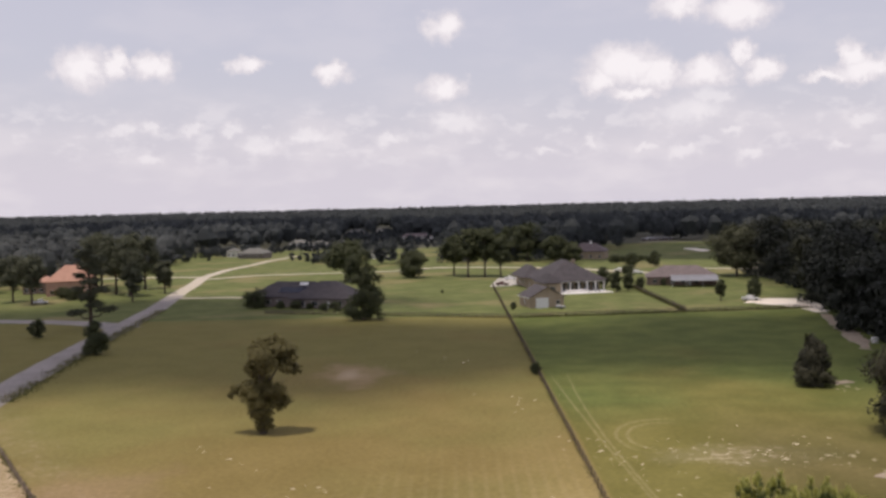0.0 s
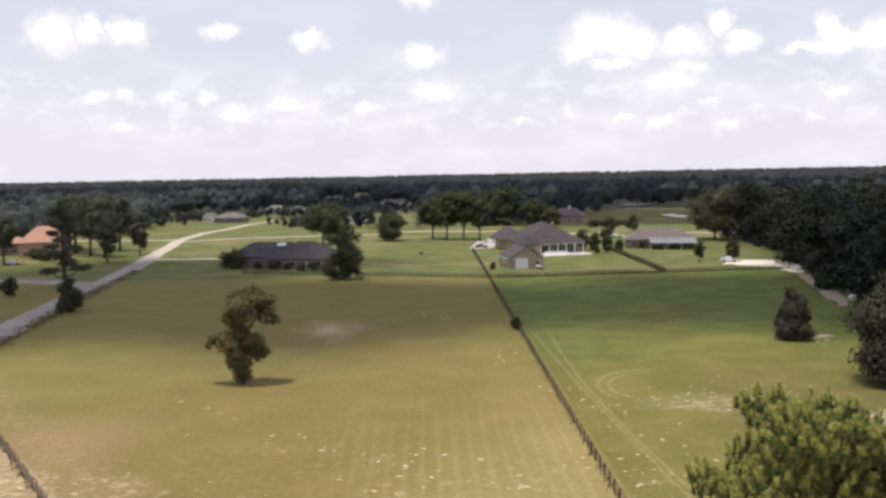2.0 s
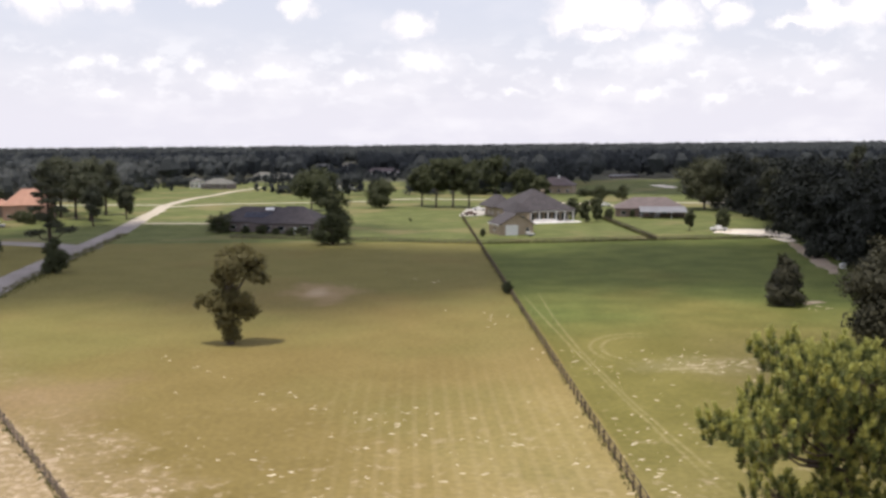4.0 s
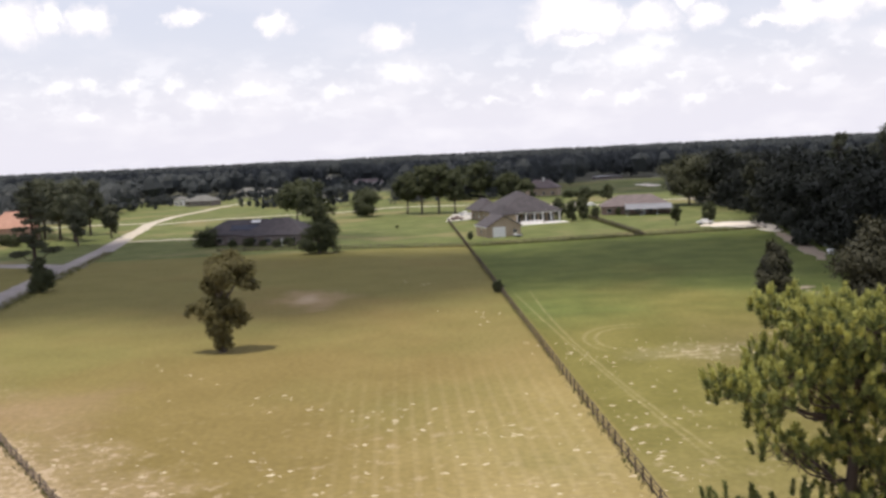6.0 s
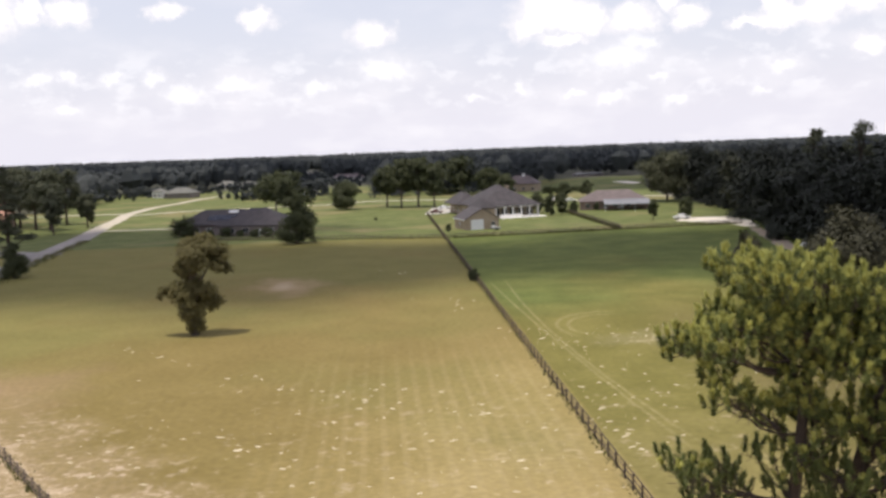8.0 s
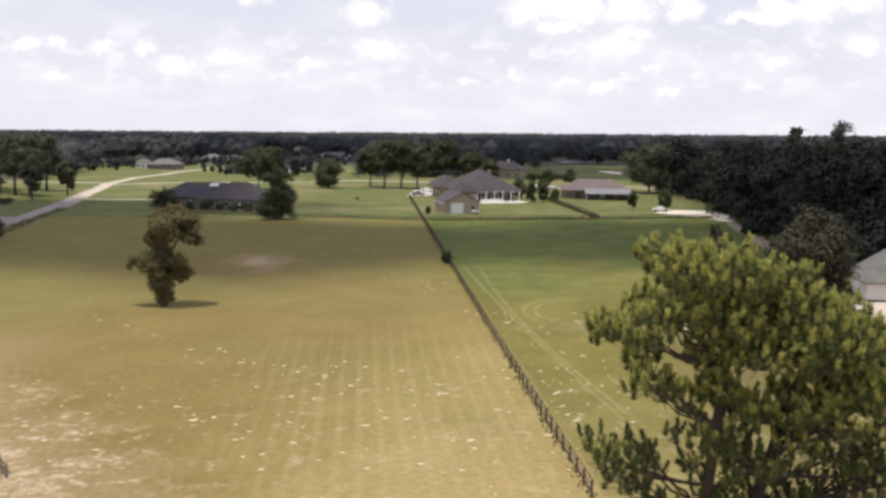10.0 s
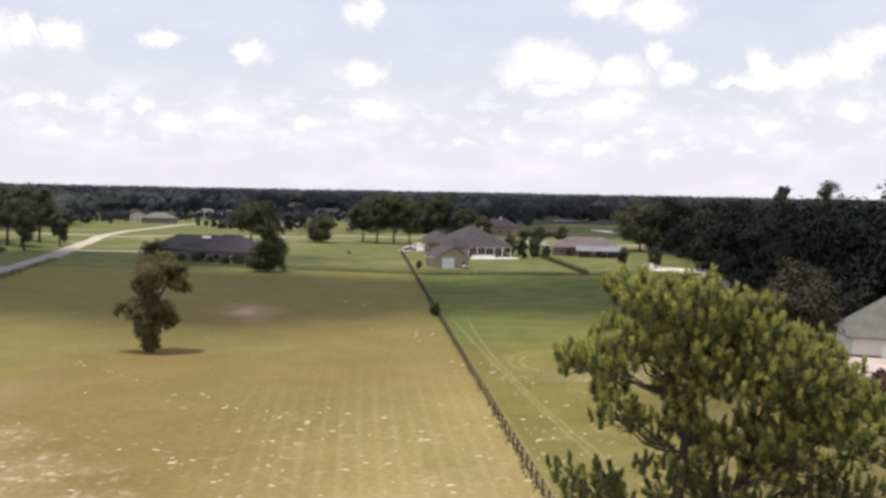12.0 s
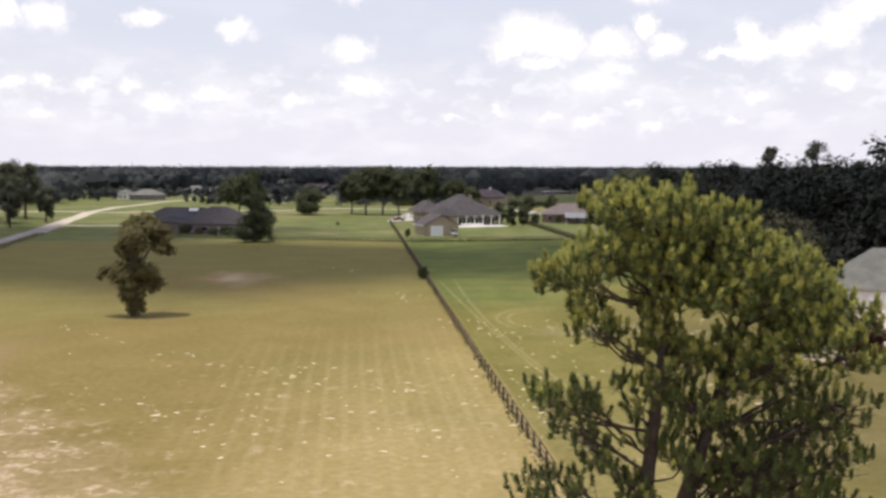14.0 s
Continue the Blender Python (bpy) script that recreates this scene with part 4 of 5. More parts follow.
def crown_points(lobes, count, rng, hollow=0.4, sub=16, fat=0.52):
    """Points in ragged tufts over lobes (x, y, z, radius across, radius up): each lobe carries smaller clumps of uneven size."""
    lobes = np.asarray(lobes, float)
    share = lobes[:, 3] ** 2 * lobes[:, 4]
    centre = (lobes[:, :3] * share[:, None]).sum(0) / share.sum()
    span = np.abs(lobes[:, :3] - centre).max(0) + lobes[:, 3:4].mean()
    way = rng.normal(size=(len(lobes), sub, 3))
    way[:, :, 2] += 0.15
    way /= np.linalg.norm(way, axis=2)[:, :, None]
    size = rng.uniform(0.5, 1.15, (len(lobes), sub)) * fat
    radii = np.stack([lobes[:, 3], lobes[:, 3], lobes[:, 4]], 1)[:, None, :]
    mid = (lobes[:, None, :3] + way * radii * (rng.uniform(0.45, 0.95, (len(lobes), sub))[:, :, None])).reshape(-1, 3)
    radii = (radii * size[:, :, None]).reshape(-1, 3)
    share = radii[:, 0] ** 1.7 * radii[:, 2]
    pick = rng.choice(len(mid), size=count, p=share / share.sum())
    d = rng.normal(size=(count, 3))
    d /= np.linalg.norm(d, axis=1)[:, None]
    r = hollow + (1 - hollow) * rng.random(count) ** 0.6 + rng.normal(0, 0.18, count)
    pts = mid[pick] + d * r[:, None] * radii[pick]
    return pts, d * 0.7 + (pts - centre) / span * 0.6


def tree(place, h, w, label, seed, leaf=0.45, count=3000, foot=0.2, lobes=None, material=None, bark=None, category="tree", trunk_r=None, name="tree", top_heavy=0.0, n_lobes=9, up=0.35):
    """A trunk, a few limbs and a crown of leaf clumps with an uneven outline. foot: where the crown starts, as a share of the height."""
    rng = np.random.default_rng(seed)
    rnd = random.Random(seed)
    o = thing(name, place, 0, label, category)
    z0 = h * foot
    if lobes is None:
        lobes = []
        mid, half = (z0 + h) / 2, (h - z0) / 2
        for k in range(n_lobes):
            a_ = k * 2.4 + rnd.uniform(-0.4, 0.4)
            zz = (k + 0.5) / n_lobes * 2 - 1
            reach = math.sqrt(max(0.05, 1 - abs(zz - top_heavy * 0.3) ** 2)) * w / 2 * 0.62
            r = w * rnd.uniform(0.19, 0.27)
            lobes.append((reach * math.cos(a_), reach * math.sin(a_), mid + zz * half * 0.78, r, min(r * 0.85, half * 0.5)))
        lobes.append((0, 0, h - half * 0.34, w * 0.22, half * 0.32))
    part_trunk = bmesh.new()
    r = trunk_r or max(0.12, h * 0.022)
    bend = rnd.uniform(-0.03, 0.03) * h
    tops = min(h * 0.75, max(l[2] for l in lobes))
    tube(part_trunk, [(0, 0, -0.2), (0.1 * bend, 0, h * 0.12), (bend * 0.6, bend * 0.3, tops * 0.6), (bend, bend * 0.5, tops)], [r * 1.35, r, r * 0.75, r * 0.3], 8)
    part("trunk", part_trunk, bark or BARK_GREY, o)
    for l in sorted(lobes, key=lambda q: -q[3])[:5]:
        bm = bmesh.new()
        start = Vector((bend * 0.5, bend * 0.25, max(h * 0.12, min(tops * 0.8, l[2] * 0.6))))
        end = Vector(l[:3])
        tube(bm, [start, start.lerp(end, 0.5) + Vector((0, 0, -0.04 * h)), end], [r * 0.5, r * 0.36, r * 0.14], 6)
        part("limb", bm, bark or BARK_GREY, o)
    pts, out = crown_points(lobes, count, rng)
    high = pts[:, 2] > 0.15
    cards("crown", leaf_cards(pts[high], leaf, rng, up, out[high]), 4, material or LEAF, o)
    return o


# the lone tree in the dry field: two masses of leaves on a bushy foot
tree((-34.9, 135.6), 15.0, 11, "lone bushy olive-green tree in the dry field", 3, 0.23, 21000, up=0.6, lobes=[
    (0.0, 0, 1.2, 1.3, 1.5), (0.1, 0.2, 3.0, 1.9, 1.8), (-0.9, 0.1, 5.6, 2.4, 1.5), (0.9, -0.3, 6.3, 2.6, 1.8), (-2.3, -0.3, 6.9, 1.8, 1.2), (-3.9, 0.3, 6.9, 1.3, 0.9),
    (-4.9, 0.1, 6.3, 0.9, 0.7), (3.0, 0.2, 5.3, 1.5, 1.2), (2.2, 0, 4.6, 1.4, 1.0), (0.0, 0.2, 8.6, 1.5, 1.3), (-1.2, 0.2, 10.2, 1.8, 1.5), (0.4, -0.4, 11.6, 2.8, 2.0),
    (1.9, 0.3, 13.2, 2.9, 1.7), (-0.4, 0, 13.3, 1.7, 1.3), (3.6, 0, 11.9, 2.2, 1.5), (4.6, -0.2, 10.6, 1.5, 1.1), (5.6, 0.1, 9.9, 0.9, 0.8)], material=LEAF_DRY, trunk_r=0.5)
# the tall tree beside the grey house
tree((-38.5, 272), 21.8, 13, "tall dark tree beside the grey ranch house", 5, 0.42, 9000, lobes=[
    (-1.5, 0, 3.0, 4.2, 3.2), (2.6, 0.5, 3.2, 3.8, 3.0), (-0.5, 0.4, 7.5, 4.8, 3.4), (4.6, 0, 7.0, 2.8, 2.4), (-1.2, 0, 12.5, 4.4, 3.6), (4.6, 0.3, 12.6, 2.0, 1.2),
    (-1.6, 0, 17.2, 3.8, 3.0), (1.0, 0.2, 14.8, 3.2, 2.6), (1.2, 0, 10.2, 3.8, 2.6), (0.6, 0.2, 20.0, 2.2, 1.7), (-4.6, 0.2, 15.5, 2.2, 1.8)], material=LEAF)
tree((-67, 410), 18.5, 21, "broad oak behind the grey house", 6, 0.7, 4500, 0.28)
tree((-37, 428), 13.2, 15, "dense round dark tree standing alone on the lawn", 7, 0.5, 9000, lobes=[
    (0, 0, 4.0, 6.8, 4.2), (-1.5, 0, 8.0, 5.4, 4.0), (1.8, 0.5, 9.0, 5.0, 3.6), (0, 0, 11.0, 3.4, 2.2)])
for k, (x, y, h, w) in enumerate(((-18, 436, 20, 13), (-11, 428, 23, 15), (-3, 426, 23.5, 15), (4.5, 420, 20, 12))):
    tagged(tree((x, y), h, w, "tall oak with a bare trunk on the lawn", 20 + k, 0.6, 5200, 0.34), group="oaks by the lane")
for k, (x, y, h, w) in enumerate(((21, 531, 21, 20), (36, 512, 15, 16), (10, 560, 19, 18), (44, 500, 11, 12))):
    tree((x, y), h, w, "broad dark oak behind the big house", 30 + k, 0.8, 3200, 0.2)
# along the road
tree((-96.8, 213.7), 8.4, 6.2, "egg-shaped dark bush beside the road", 8, 0.3, 7500, lobes=[(0, 0, 1.8, 2.4, 2.0), (0.2, 0, 3.8, 2.7, 2.3), (-0.2, 0.3, 5.2, 2.5, 2.1), (0.1, 0, 6.9, 1.7, 1.5)], category="bush", name="bush")
tree((-120.5, 264), 25.5, 14, "tall ragged pine behind the road", 9, 0.42, 6500, lobes=[
    (0, 0, 24.5, 1.7, 1.6), (-1.5, 0, 22.3, 2.3, 1.4), (1.8, 0.5, 21.0, 2.5, 1.3), (-0.5, 0, 19.0, 2.9, 1.4), (2.4, 0, 17.0, 2.3, 1.0), (-2.6, 0, 16.0, 2.3, 1.0),
    (0, 0, 14.3, 3.2, 1.3), (-3.6, 0, 12.0, 2.3, 0.9), (3.4, 0, 11.5, 2.7, 1.0), (-1.0, 0, 9.6, 2.8, 1.2), (5.0, 0, 5.8, 3.1, 0.9), (-4.4, 0.4, 4.8, 3.3, 0.9), (1.6, 0, 7.4, 2.8, 1.0)], material=LEAF_PINE, bark=BARK)
for k, (x, y, h, w) in enumerate(((-144, 362, 24, 15), (-154, 372, 24, 15), (-166, 385, 25, 16), (-134, 340, 15, 9), (-150, 394, 23, 15), (-162, 406, 25, 16), (-174, 398, 24, 16), (-182, 414, 25, 17), (-133, 372, 14, 9), (-172, 336, 19, 13), (-186, 348, 18, 13))):
    tagged(tree((x - 4.5, y), h, w, "tall pine with a bare trunk near the road", 40 + k, 0.5, 4200, 0.28, material=LEAF_PINE, bark=BARK), group="roadside pines")
tree((-146, 399), 4.5, 3.6, "small round shrub on the verge", 50, 0.4, 900, 0.05, category="bush", name="bush")
for k, (x, y, h, w) in enumerate(((-168, 352, 5, 8), (-176, 360, 4.5, 7), (-160, 350, 4, 6))):
    tree((x, y), h, w, "dark shrub before the orange-roofed villa", 120 + k, 0.4, 1300, 0.0, category="shrub", name="shrub")
tree((-128, 246), 5.0, 5.0, "dark shrub at the road's edge", 51, 0.4, 1200, 0.0, category="bush", name="bush")
# by the houses on the right
for k, (x, y, h, w) in enumerate(((47.6, 343, 8.6, 4.4), (52.4, 346, 7.4, 4.2), (54.5, 357, 5.0, 4.0), (44.5, 362, 8, 7), (50, 366, 5, 5), (59, 358, 4, 4))):
    tree((x, y), h, w, "dark garden shrub beside the big house", 60 + k, 0.4, 1800, 0.02, category="shrub", name="shrub")
for k, (x, y, h, w) in enumerate(((77.6, 306.5, 7.2, 4.0), (89, 307.5, 7.4, 5.4))):
    tree((x, y), h, w, "young dark tree at the sand's edge", 70 + k, 0.35, 2200, 0.18)
tree((69, 363), 3.2, 2.6, "small dark conifer before the brick house", 73, 0.3, 700, 0.03)
tree((108, 402), 20.5, 26, "huge rounded oak beside the wood", 74, 0.6, 9000, 0.12, n_lobes=12, material=LEAF_PALE)
tree((60, 166.5), 9.8, 7.8, "dense cone-shaped dark tree in the pasture", 75, 0.34, 11000, lobes=[
    (0, 0, 2.2, 3.5, 2.2), (0, 0.2, 4.2, 3.0, 2.3), (0.2, 0, 6.1, 2.2, 2.0), (0, 0, 8.0, 1.3, 1.7)], material=LEAF_GREY)
tree((62.8, 131), 16.0, 13, "dense rounded dark tree beside the white house", 76, 0.32, 24000, lobes=[
    (0, 0, 3.4, 5.4, 3.6), (-2.0, 0, 4.4, 4.6, 3.8), (0.2, 0, 6.0, 5.8, 4.2), (-1.2, 0, 9.0, 5.2, 4.2), (1.4, 0.5, 9.8, 4.8, 4.2), (0, 0, 13.0, 3.6, 2.8)], material=LEAF_GREY)
tree((9.7, 181), 2.3, 2.4, "small round bush grown into the fence", 77, 0.22, 900, 0.0, category="bush", name="bush")
tree((7.6, 292), 2.6, 2.2, "small shrub by the outbuilding", 78, 0.25, 700, 0.0, category="bush", name="bush")
tree((59.0, 100.5), 5.2, 6.0, "dark reddish hedge shrub before the white house", 79, 0.3, 2600, 0.0, category="shrub", name="shrub", material=LEAF_RED)
for k, (x, y, h, w) in enumerate(((-73, 308, 2.2, 3.6), (-67, 306, 3.0, 4.6), (-62, 304.5, 2.0, 3.4), (-56, 299, 2.6, 4.4), (-52, 298, 3.2, 4.6), (-47, 296.5, 2.4, 4.0))):
    tree((x, y), h, w, "low dark shrub along the grey house", 80 + k, 0.3, 800, 0.0, category="shrub", name="shrub")
tree((-82.5, 311), 6.2, 10.0, "dark bush at the corner of the grey house", 90, 0.35, 2600, 0.0, category="shrub", name="shrub")


# ---- woods ----
def domes(spots, rng, foot=0.25, sides=6):
    """Corners of the uneven leafy skin of rounded crowns, one for each spot."""
    k = len(spots)
    rise = np.array([foot, 0.5, 0.72, 0.88, 0.97])
    wide = np.array([0.62, 1.0, 0.9, 0.6, 0.12])
    turn = np.arange(sides) * 2 * np.pi / sides
    reach = spots[:, 3, None, None] * 0.5 * wide[None, :, None] * rng.uniform(0.7, 1.25, (k, 5, sides))
    z = spots[:, 2, None, None] * (rise[None, :, None] + rng.normal(0, 0.035, (k, 5, sides)))
    lean = rng.normal(0, 0.06, (k, 2)) * spots[:, 3:4]
    at = np.stack([spots[:, 0, None, None] + lean[:, 0, None, None] + reach * np.cos(turn), spots[:, 1, None, None] + lean[:, 1, None, None] + reach * np.sin(turn), z], -1)
    nxt = np.roll(at, -1, axis=2)
    return np.stack([at[:, :-1], nxt[:, :-1], nxt[:, 1:], at[:, 1:]], 3).reshape(-1, 4, 3)


def woods(name, spots, leaf, per, seed, label, material=None, low=0.15, up=1.8, body=False):
    """Far trees that nobody could count, as one body of leaf clumps. spots: x, y, height, width."""
    rng = np.random.default_rng(seed)
    out = []
    spots = np.asarray(spots)
    for x, y, h, w in spots:
        k = 6
        a_, far = rng.uniform(0, 6.28, k), w * rng.uniform(0.05, 0.42, k)
        rise = np.sort(rng.uniform(low, 0.9, k))
        lob = np.stack([x + np.cos(a_) * far, y + np.sin(a_) * far, h * rise, w * rng.uniform(0.18, 0.36, k), h * rng.uniform(0.08, 0.2, k)], 1)
        spread, faced = crown_points(lob, per, rng, 0.3, 6, 0.75)
        out.append(np.concatenate([spread + rng.normal(0, 0.025 * w, (per, 3)), faced], 1))
    pts = np.concatenate(out)
    pts = pts[pts[:, 2] > 0.2]
    pts, faced = pts[:, :3], pts[:, 3:]
    skin = leaf_cards(pts, leaf, rng, up, faced)
    if body:
        skin = np.concatenate([skin, domes(spots * np.array([1, 1, 0.93, 0.9]), rng)])
    return tagged(cards(name, skin, 4, material or WOODS), label, "woods", kind="stuff")


def scatter(rng, count, inside, x0, x1, y0, y1, h0, h1):
    out = []
    while len(out) < count:
        x, y = rng.uniform(x0, x1), rng.uniform(y0, y1)
        if inside(x, y):
            h = rng.uniform(h0, h1)
            if h < 8 or not hidden(x, y):
                out.append((x, y, h, h * rng.uniform(0.4, 0.85)))
    return out


def edge_right(y):
    """The wood's edge on the pasture side."""
    return np.interp(y, [60, 100, 165, 186, 225, 266, 310, 345, 420, 450, 520, 720], [100, 106, 106, 88, 92.5, 99.5, 105, 113, 116, 132, 136, 168])


wr = random.Random(11)
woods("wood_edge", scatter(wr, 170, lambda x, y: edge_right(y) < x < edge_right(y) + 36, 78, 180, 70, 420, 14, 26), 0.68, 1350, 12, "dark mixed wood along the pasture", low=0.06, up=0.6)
deep = scatter(wr, 420, lambda x, y: edge_right(y) + 26 < x, 110, 480, 60, 720, 20, 27)
deep = [(x, y, h * float(np.interp(y, [60, 330, 720], [1.0, 0.92, 0.66])), w) for x, y, h, w in deep]
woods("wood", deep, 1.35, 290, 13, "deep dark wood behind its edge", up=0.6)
pale = scatter(wr, 56, lambda x, y: edge_right(y) + 1 < x < edge_right(y) + 44, 100, 250, 285, 600, 15, 22)
woods("pale_oaks", pale, 0.7, 900, 23, "paler rounded oaks among the dark wood", OAK_DIM, low=0.2, up=0.6)


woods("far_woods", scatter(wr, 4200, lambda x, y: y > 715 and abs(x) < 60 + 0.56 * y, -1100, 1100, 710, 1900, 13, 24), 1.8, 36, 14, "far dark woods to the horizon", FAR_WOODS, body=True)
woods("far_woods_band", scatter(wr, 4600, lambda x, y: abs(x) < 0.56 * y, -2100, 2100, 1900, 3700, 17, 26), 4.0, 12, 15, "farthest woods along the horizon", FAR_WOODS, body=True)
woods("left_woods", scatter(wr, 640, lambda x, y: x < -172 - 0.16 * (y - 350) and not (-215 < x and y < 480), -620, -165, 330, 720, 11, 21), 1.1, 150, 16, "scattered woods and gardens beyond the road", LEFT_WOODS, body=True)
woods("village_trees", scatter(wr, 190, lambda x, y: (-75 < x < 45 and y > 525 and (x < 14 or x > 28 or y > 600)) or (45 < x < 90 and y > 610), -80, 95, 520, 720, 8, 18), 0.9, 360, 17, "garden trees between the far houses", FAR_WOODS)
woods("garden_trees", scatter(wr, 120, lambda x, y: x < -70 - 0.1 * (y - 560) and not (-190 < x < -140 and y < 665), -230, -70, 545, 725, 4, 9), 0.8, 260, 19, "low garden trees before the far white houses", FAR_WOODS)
tree((-19, 352), 1.2, 1.4, "tiny round shrub alone on the lawn", 115, 0.2, 300, 0.0, category="shrub", name="shrub")
tree((13, 530), 3.4, 24, "dark hedge beyond the sandy lane", 116, 0.5, 2600, lobes=[(-10 + 3.2 * k, 5 * (k - 3) / 3, 1.6, 2.4, 1.7) for k in range(7)], category="hedge", name="hedge")
tree((76, 503), 4.0, 22, "clipped dark hedge on the far lawn", 91, 0.5, 2600, lobes=[(-9 + 3 * k, 0.4 * (k % 2), 1.9, 2.3, 2.0) for k in range(7)], category="hedge", name="hedge")
for k, (x, y, h, w) in enumerate(((62, 412, 5, 6), (70, 455, 8, 8), (84, 470, 8, 7))):
    tree((x, y), h, w, "dark garden tree between the houses", 110 + k, 0.45, 1500, 0.1)
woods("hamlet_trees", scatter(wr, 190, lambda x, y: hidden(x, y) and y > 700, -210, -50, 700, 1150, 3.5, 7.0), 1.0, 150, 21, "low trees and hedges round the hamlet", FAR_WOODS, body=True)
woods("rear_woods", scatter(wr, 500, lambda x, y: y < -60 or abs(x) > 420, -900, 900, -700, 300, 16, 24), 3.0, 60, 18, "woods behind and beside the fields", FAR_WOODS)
for k, (x, y, h, w) in enumerate(((113, 260, 29, 7), (128, 263, 30.5, 10), (150, 280, 25.5, 8))):
    tagged(tree((x, y), h, w, "tall pine rising above the wood", 95 + k, 0.5, 1300, 0.55, material=LEAF_PINE, bark=BARK), group="pines over the wood")


# ---- unseen cumulus added overhead, whose shadows lie on the fields and woods ----
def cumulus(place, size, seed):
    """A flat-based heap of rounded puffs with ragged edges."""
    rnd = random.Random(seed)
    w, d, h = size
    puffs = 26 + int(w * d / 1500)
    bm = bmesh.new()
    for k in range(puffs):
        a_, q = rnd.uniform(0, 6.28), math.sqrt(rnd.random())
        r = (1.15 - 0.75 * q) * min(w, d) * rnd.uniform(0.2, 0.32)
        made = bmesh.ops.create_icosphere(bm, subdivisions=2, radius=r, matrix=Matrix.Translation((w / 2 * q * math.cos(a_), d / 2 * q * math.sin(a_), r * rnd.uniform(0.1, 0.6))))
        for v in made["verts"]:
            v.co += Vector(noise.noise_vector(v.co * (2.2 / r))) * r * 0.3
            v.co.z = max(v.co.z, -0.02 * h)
    cloud = part("shade_cloud", bm, CLOUD)
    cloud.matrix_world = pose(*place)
    return tagged(cloud, "unseen flat-based cumulus added high overhead to shade the ground", "cloud", "cumulus clouds")


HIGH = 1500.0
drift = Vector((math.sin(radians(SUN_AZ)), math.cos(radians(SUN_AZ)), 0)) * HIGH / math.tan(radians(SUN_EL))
# each stays out of view, set sunward of the ground it darkens
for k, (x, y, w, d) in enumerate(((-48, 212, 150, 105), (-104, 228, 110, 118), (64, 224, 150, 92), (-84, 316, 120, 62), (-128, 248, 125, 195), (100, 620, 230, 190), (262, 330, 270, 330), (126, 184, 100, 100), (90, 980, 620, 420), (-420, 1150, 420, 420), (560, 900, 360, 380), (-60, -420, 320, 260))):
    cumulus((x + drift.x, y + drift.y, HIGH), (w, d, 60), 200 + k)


# ---- the two pines close by ----
# masses of needles: x, height, radius
LEFT_PINE = [
    (14.7, 20.6, 1.5), (16.9, 20.9, 1.5), (12.2, 17.8, 1.2), (14.0, 18.9, 1.2), (16.5, 18.7, 1.7), (13.7, 15.9, 1.1), (18.6, 19.8, 1.5),
    (11.3, 12.2, 1.0), (13.6, 12.2, 1.0), (12.6, 10.7, 0.9), (15.3, 12.6, 0.6), (11.1, 8.1, 1.2), (13.9, 9.8, 1.1), (16.9, 10.5, 1.0),
    (16.0, 16.3, 0.9), (17.3, 14.6, 1.0), (15.6, 13.9, 0.7), (15.5, 8.4, 1.0), (12.8, 8.4, 0.9), (15.4, 6.4, 1.3), (12.6, 6.0, 1.2),
]
RIGHT_PINE = [
    (20.0, 19.2, 1.7), (22.1, 18.0, 1.7), (19.8, 16.9, 1.7), (23.9, 16.6, 1.2), (22.5, 15.4, 1.8), (24.2, 14.7, 1.3), (20.7, 14.3, 1.5),
    (23.6, 12.8, 1.4), (18.7, 11.8, 1.4), (21.1, 9.7, 1.8), (23.7, 9.9, 1.4), (19.1, 8.4, 1.1), (17.7, 17.4, 1.3),
    (18.6, 14.2, 1.0), (22.7, 11.2, 1.1), (17.9, 9.4, 0.9), (21.5, 6.6, 1.5), (18.4, 6.0, 1.2),
    (22.6, 8.2, 1.4), (17.6, 12.7, 1.2), (19.5, 13.3, 1.2), (18.0, 10.7, 1.2), (19.8, 9.2, 1.5), (22.4, 9.6, 1.5), (24.2, 7.8, 1.3), (20.2, 7.0, 1.2), (24.4, 11.6, 1.1), (24.6, 6.0, 1.3), (22.8, 4.8, 1.3),
]


def tufts(centres, faced, rng, length=0.25, needles=105):
    """Bottle-brush tufts of needles round short upright shoots."""
    k = len(centres)
    axis = rng.normal(size=(k, 3)) * 0.2 + faced * 0.2
    axis[:, 2] += 0.9
    axis /= np.linalg.norm(axis, axis=1)[:, None]
    base = np.repeat(centres, needles, axis=0)
    ax = np.repeat(axis, needles, axis=0)
    size = np.repeat(rng.uniform(0.75, 1.25, k) * np.where(centres[:, 2] > 14, 1.13, 1.0), needles)[:, None]
    m = len(base)
    s = rng.random(m)[:, None]
    out = rng.normal(size=(m, 3))
    out -= (out * ax).sum(1)[:, None] * ax
    out /= np.linalg.norm(out, axis=1)[:, None] + 1e-9
    root = base + ax * (s - 0.5) * 0.62 * size
    way = ax * (0.25 + 0.75 * s) + out * (1.0 - 0.45 * s)
    way /= np.linalg.norm(way, axis=1)[:, None]
    tip = root + way * length * size * rng.uniform(0.7, 1.15, (m, 1))
    side = np.cross(way, rng.normal(size=(m, 3)))
    side /= np.linalg.norm(side, axis=1)[:, None] + 1e-9
    wide = 0.03 * size
    return np.stack([root - side * wide, root + side * wide, tip], axis=1), s[:, 0] > 0.52


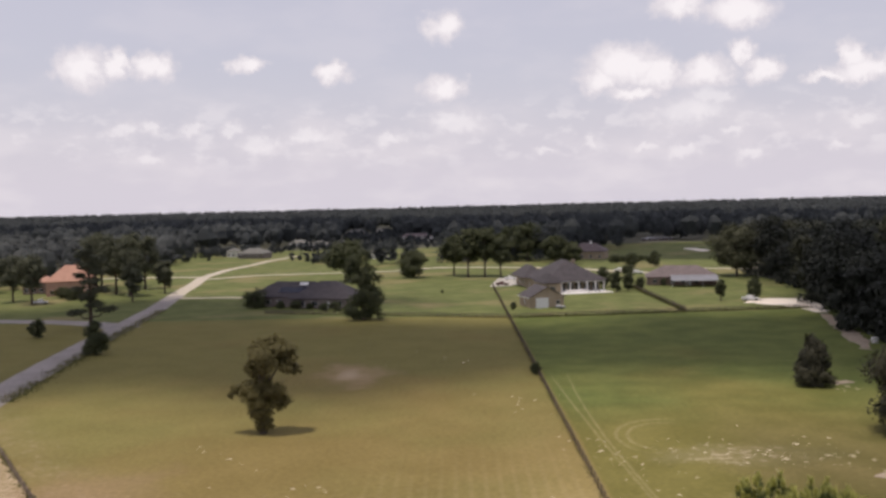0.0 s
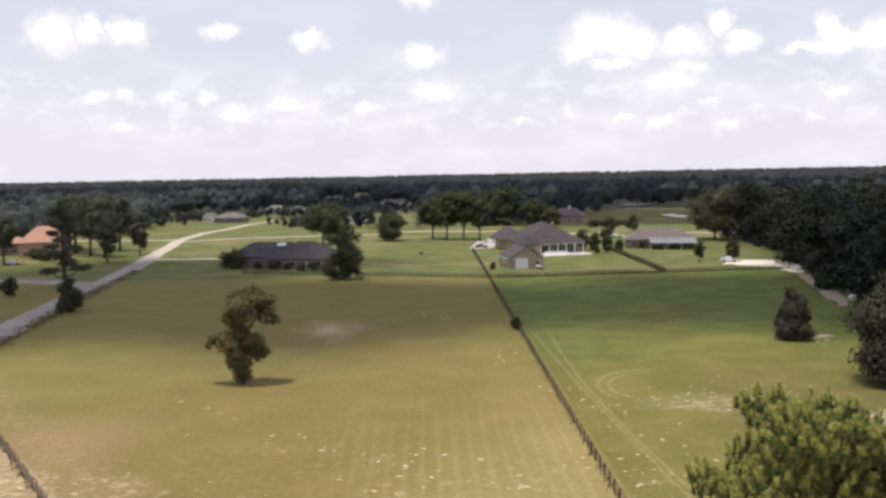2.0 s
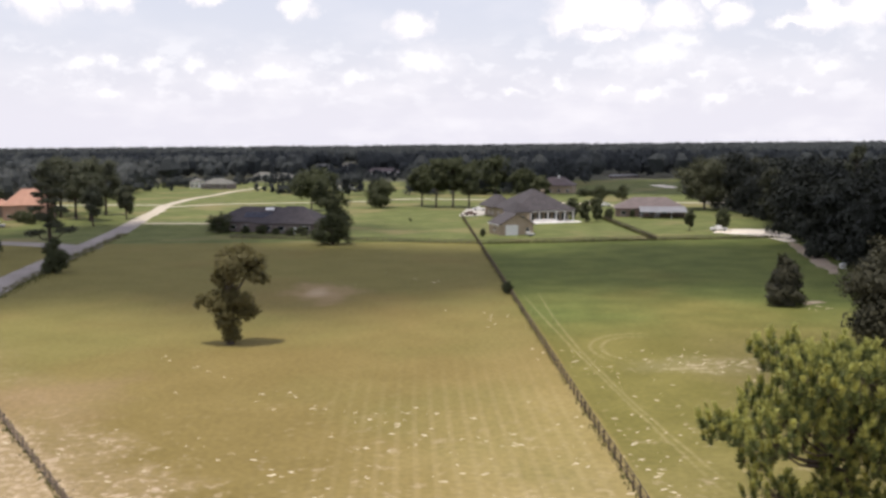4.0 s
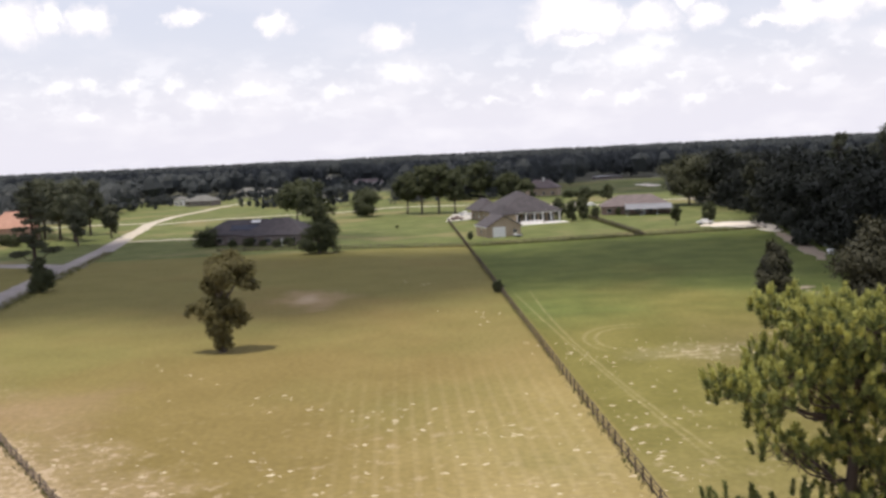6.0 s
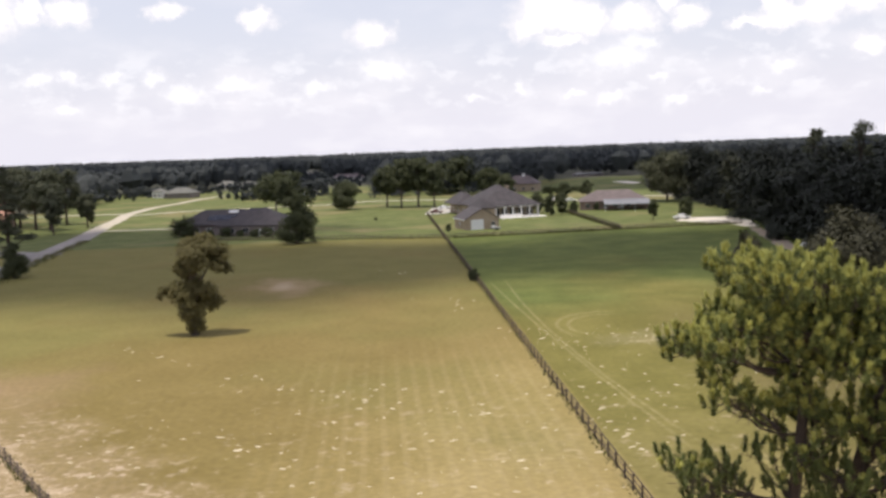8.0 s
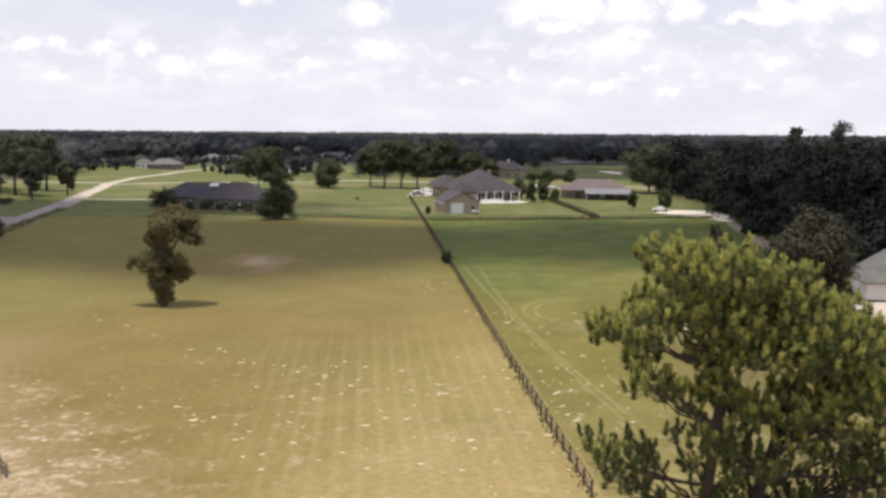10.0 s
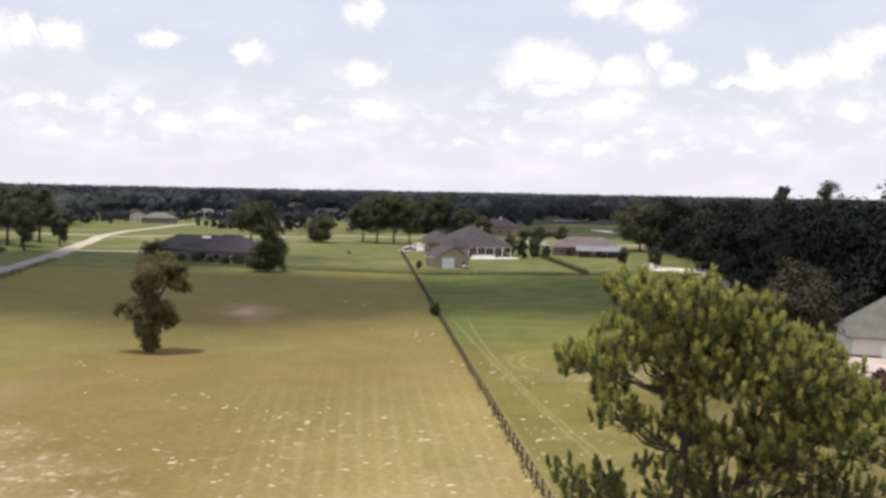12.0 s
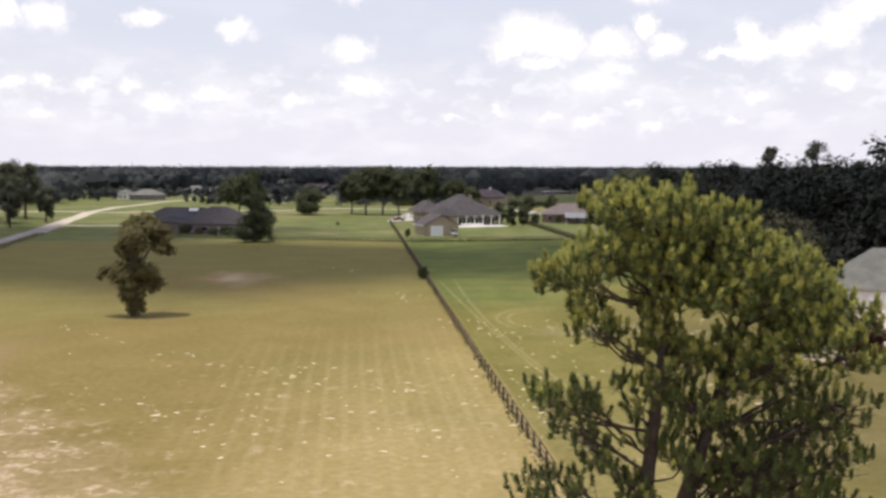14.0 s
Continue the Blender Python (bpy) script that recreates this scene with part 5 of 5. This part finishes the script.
def near_pine(lobes, base, top, label, seed):
    """A trunk, limbs reaching into each mass of needles, twigs and tufts."""
    rng = np.random.default_rng(seed)
    rnd = random.Random(seed)
    o = thing("pine_tree", base, 0, label, "pine tree", "pines close by")
    base, top = Vector(base), Vector(top)
    rise = top - base
    bm = bmesh.new()
    pts = [Vector((0, 0, -0.3))] + [rise * k + Vector((rnd.uniform(-0.12, 0.12), rnd.uniform(-0.12, 0.12), 0)) for k in (0.15, 0.3, 0.45, 0.6, 0.75, 0.9, 1.0)]
    tube(bm, pts, [0.46, 0.38, 0.34, 0.30, 0.26, 0.20, 0.12, 0.05], 10)
    part("trunk", bm, BARK, o, "scaly brown trunk")
    every = []
    for x, z, r in lobes:
        fork = None
        at = base + rise * min(1.0, z / top.z)
        for k in (1, 0, 2):
            if k == 0 and z < 13 and x > 17.0 and abs(x - at.x) < r * 0.6 + 0.3:
                continue
            depth = (-1.9, 0.4, 2.6)[k] * (0.5 + 0.35 * r) + rnd.uniform(-0.6, 0.6)
            mid = Vector((x + rnd.uniform(-0.4, 0.4), 38 + depth, z + rnd.uniform(-0.45, 0.45))) - base
            reach = r * (1.0, 1.0, 0.85)[k]
            share = max(0.12, min(0.97, (mid.z - rnd.uniform(0.4, 2.4) - 0.25 * math.hypot(mid.x, mid.y)) / rise.z))
            root = rise * share if fork is None else fork
            bm = bmesh.new()
            elbow = root.lerp(mid, 0.55) + Vector((rnd.uniform(-0.4, 0.4), rnd.uniform(-0.4, 0.4), rnd.uniform(-0.6, 0.1)))
            fat = 0.025 + 0.015 * (mid - root).length
            tube(bm, [root, root.lerp(elbow, 0.5) + Vector((rnd.uniform(-0.2, 0.2), 0, rnd.uniform(-0.2, 0.2))), elbow, mid + Vector((0, 0, -0.1))], [fat, fat * 0.8, fat * 0.6, 0.025], 6)
            fork = root.lerp(elbow, 0.5) if fork is None else fork
            count = int((19 if z > 14 else 15) * reach ** 2) + 5
            d = rng.normal(size=(count, 3))
            d /= np.linalg.norm(d, axis=1)[:, None]
            d[:, 2] *= 0.55
            pts = np.asarray(mid) + d * reach * (0.3 + 0.7 * rng.random((count, 1)) ** 0.5)
            for _ in range(6):
                gap = pts[:, None] - pts[None]
                far = np.linalg.norm(gap, axis=2) + np.eye(count) * 9
                push = np.where(far < 0.56, (0.56 - far) / far, 0.0)[:, :, None] * gap
                pts = pts + 0.35 * push.sum(1)
            for p in pts:
                start = elbow.lerp(mid, rnd.uniform(0.3, 1.0))
                end = Vector(p) + Vector((0, 0, -0.25))
                tube(bm, [start, start.lerp(end, 0.5) + Vector((0, 0, -0.12)), end], [0.022, 0.017, 0.010], 4)
            part("limb", bm, BARK, o)
            every.append(np.concatenate([pts, (pts - np.asarray(mid)) / reach], 1))
    kept = []
    for p in np.concatenate(every):
        # openings through the lower crown
        if 6.0 < p[2] < 15.5 and math.sin(1.9 * p[0] + 0.5 * p[2] + seed) * math.sin(2.1 * p[2] - 0.6 * p[0]) < (-0.42 if seed == 101 else -0.52):
            continue
        if (p[2] + base.z > 13.5 or rnd.random() < 0.94) and all((p[0] - q[0]) ** 2 + (p[1] - q[1]) ** 2 + 0.5 * (p[2] - q[2]) ** 2 > (0.19 if p[2] + base.z > 15 else 0.24) for q in kept):
            kept.append(p)
    kept = np.asarray(kept)
    # The lower crown's shade is in the colour: most tufts there stay dark.
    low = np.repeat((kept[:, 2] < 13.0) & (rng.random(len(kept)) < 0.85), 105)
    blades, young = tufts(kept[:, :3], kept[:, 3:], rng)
    # young marks each tuft's light upper needles, dropped low in the crown
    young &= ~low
    cards("shaded_old_needles", blades[~young], 3, NEEDLE, o)
    cards("sunlit_young_needles", blades[young], 3, NEEDLE_TIP, o)
    return o


near_pine(LEFT_PINE, (15.2, 38.2, 0), (17.4, 37.8, 20.8), "tall slender pine with tufted yellow-green needles", 101)
near_pine(RIGHT_PINE, (15.8, 38.8, 0), (21.3, 38.2, 18.6), "leaning pine with dense tufted needles beside another pine", 102)
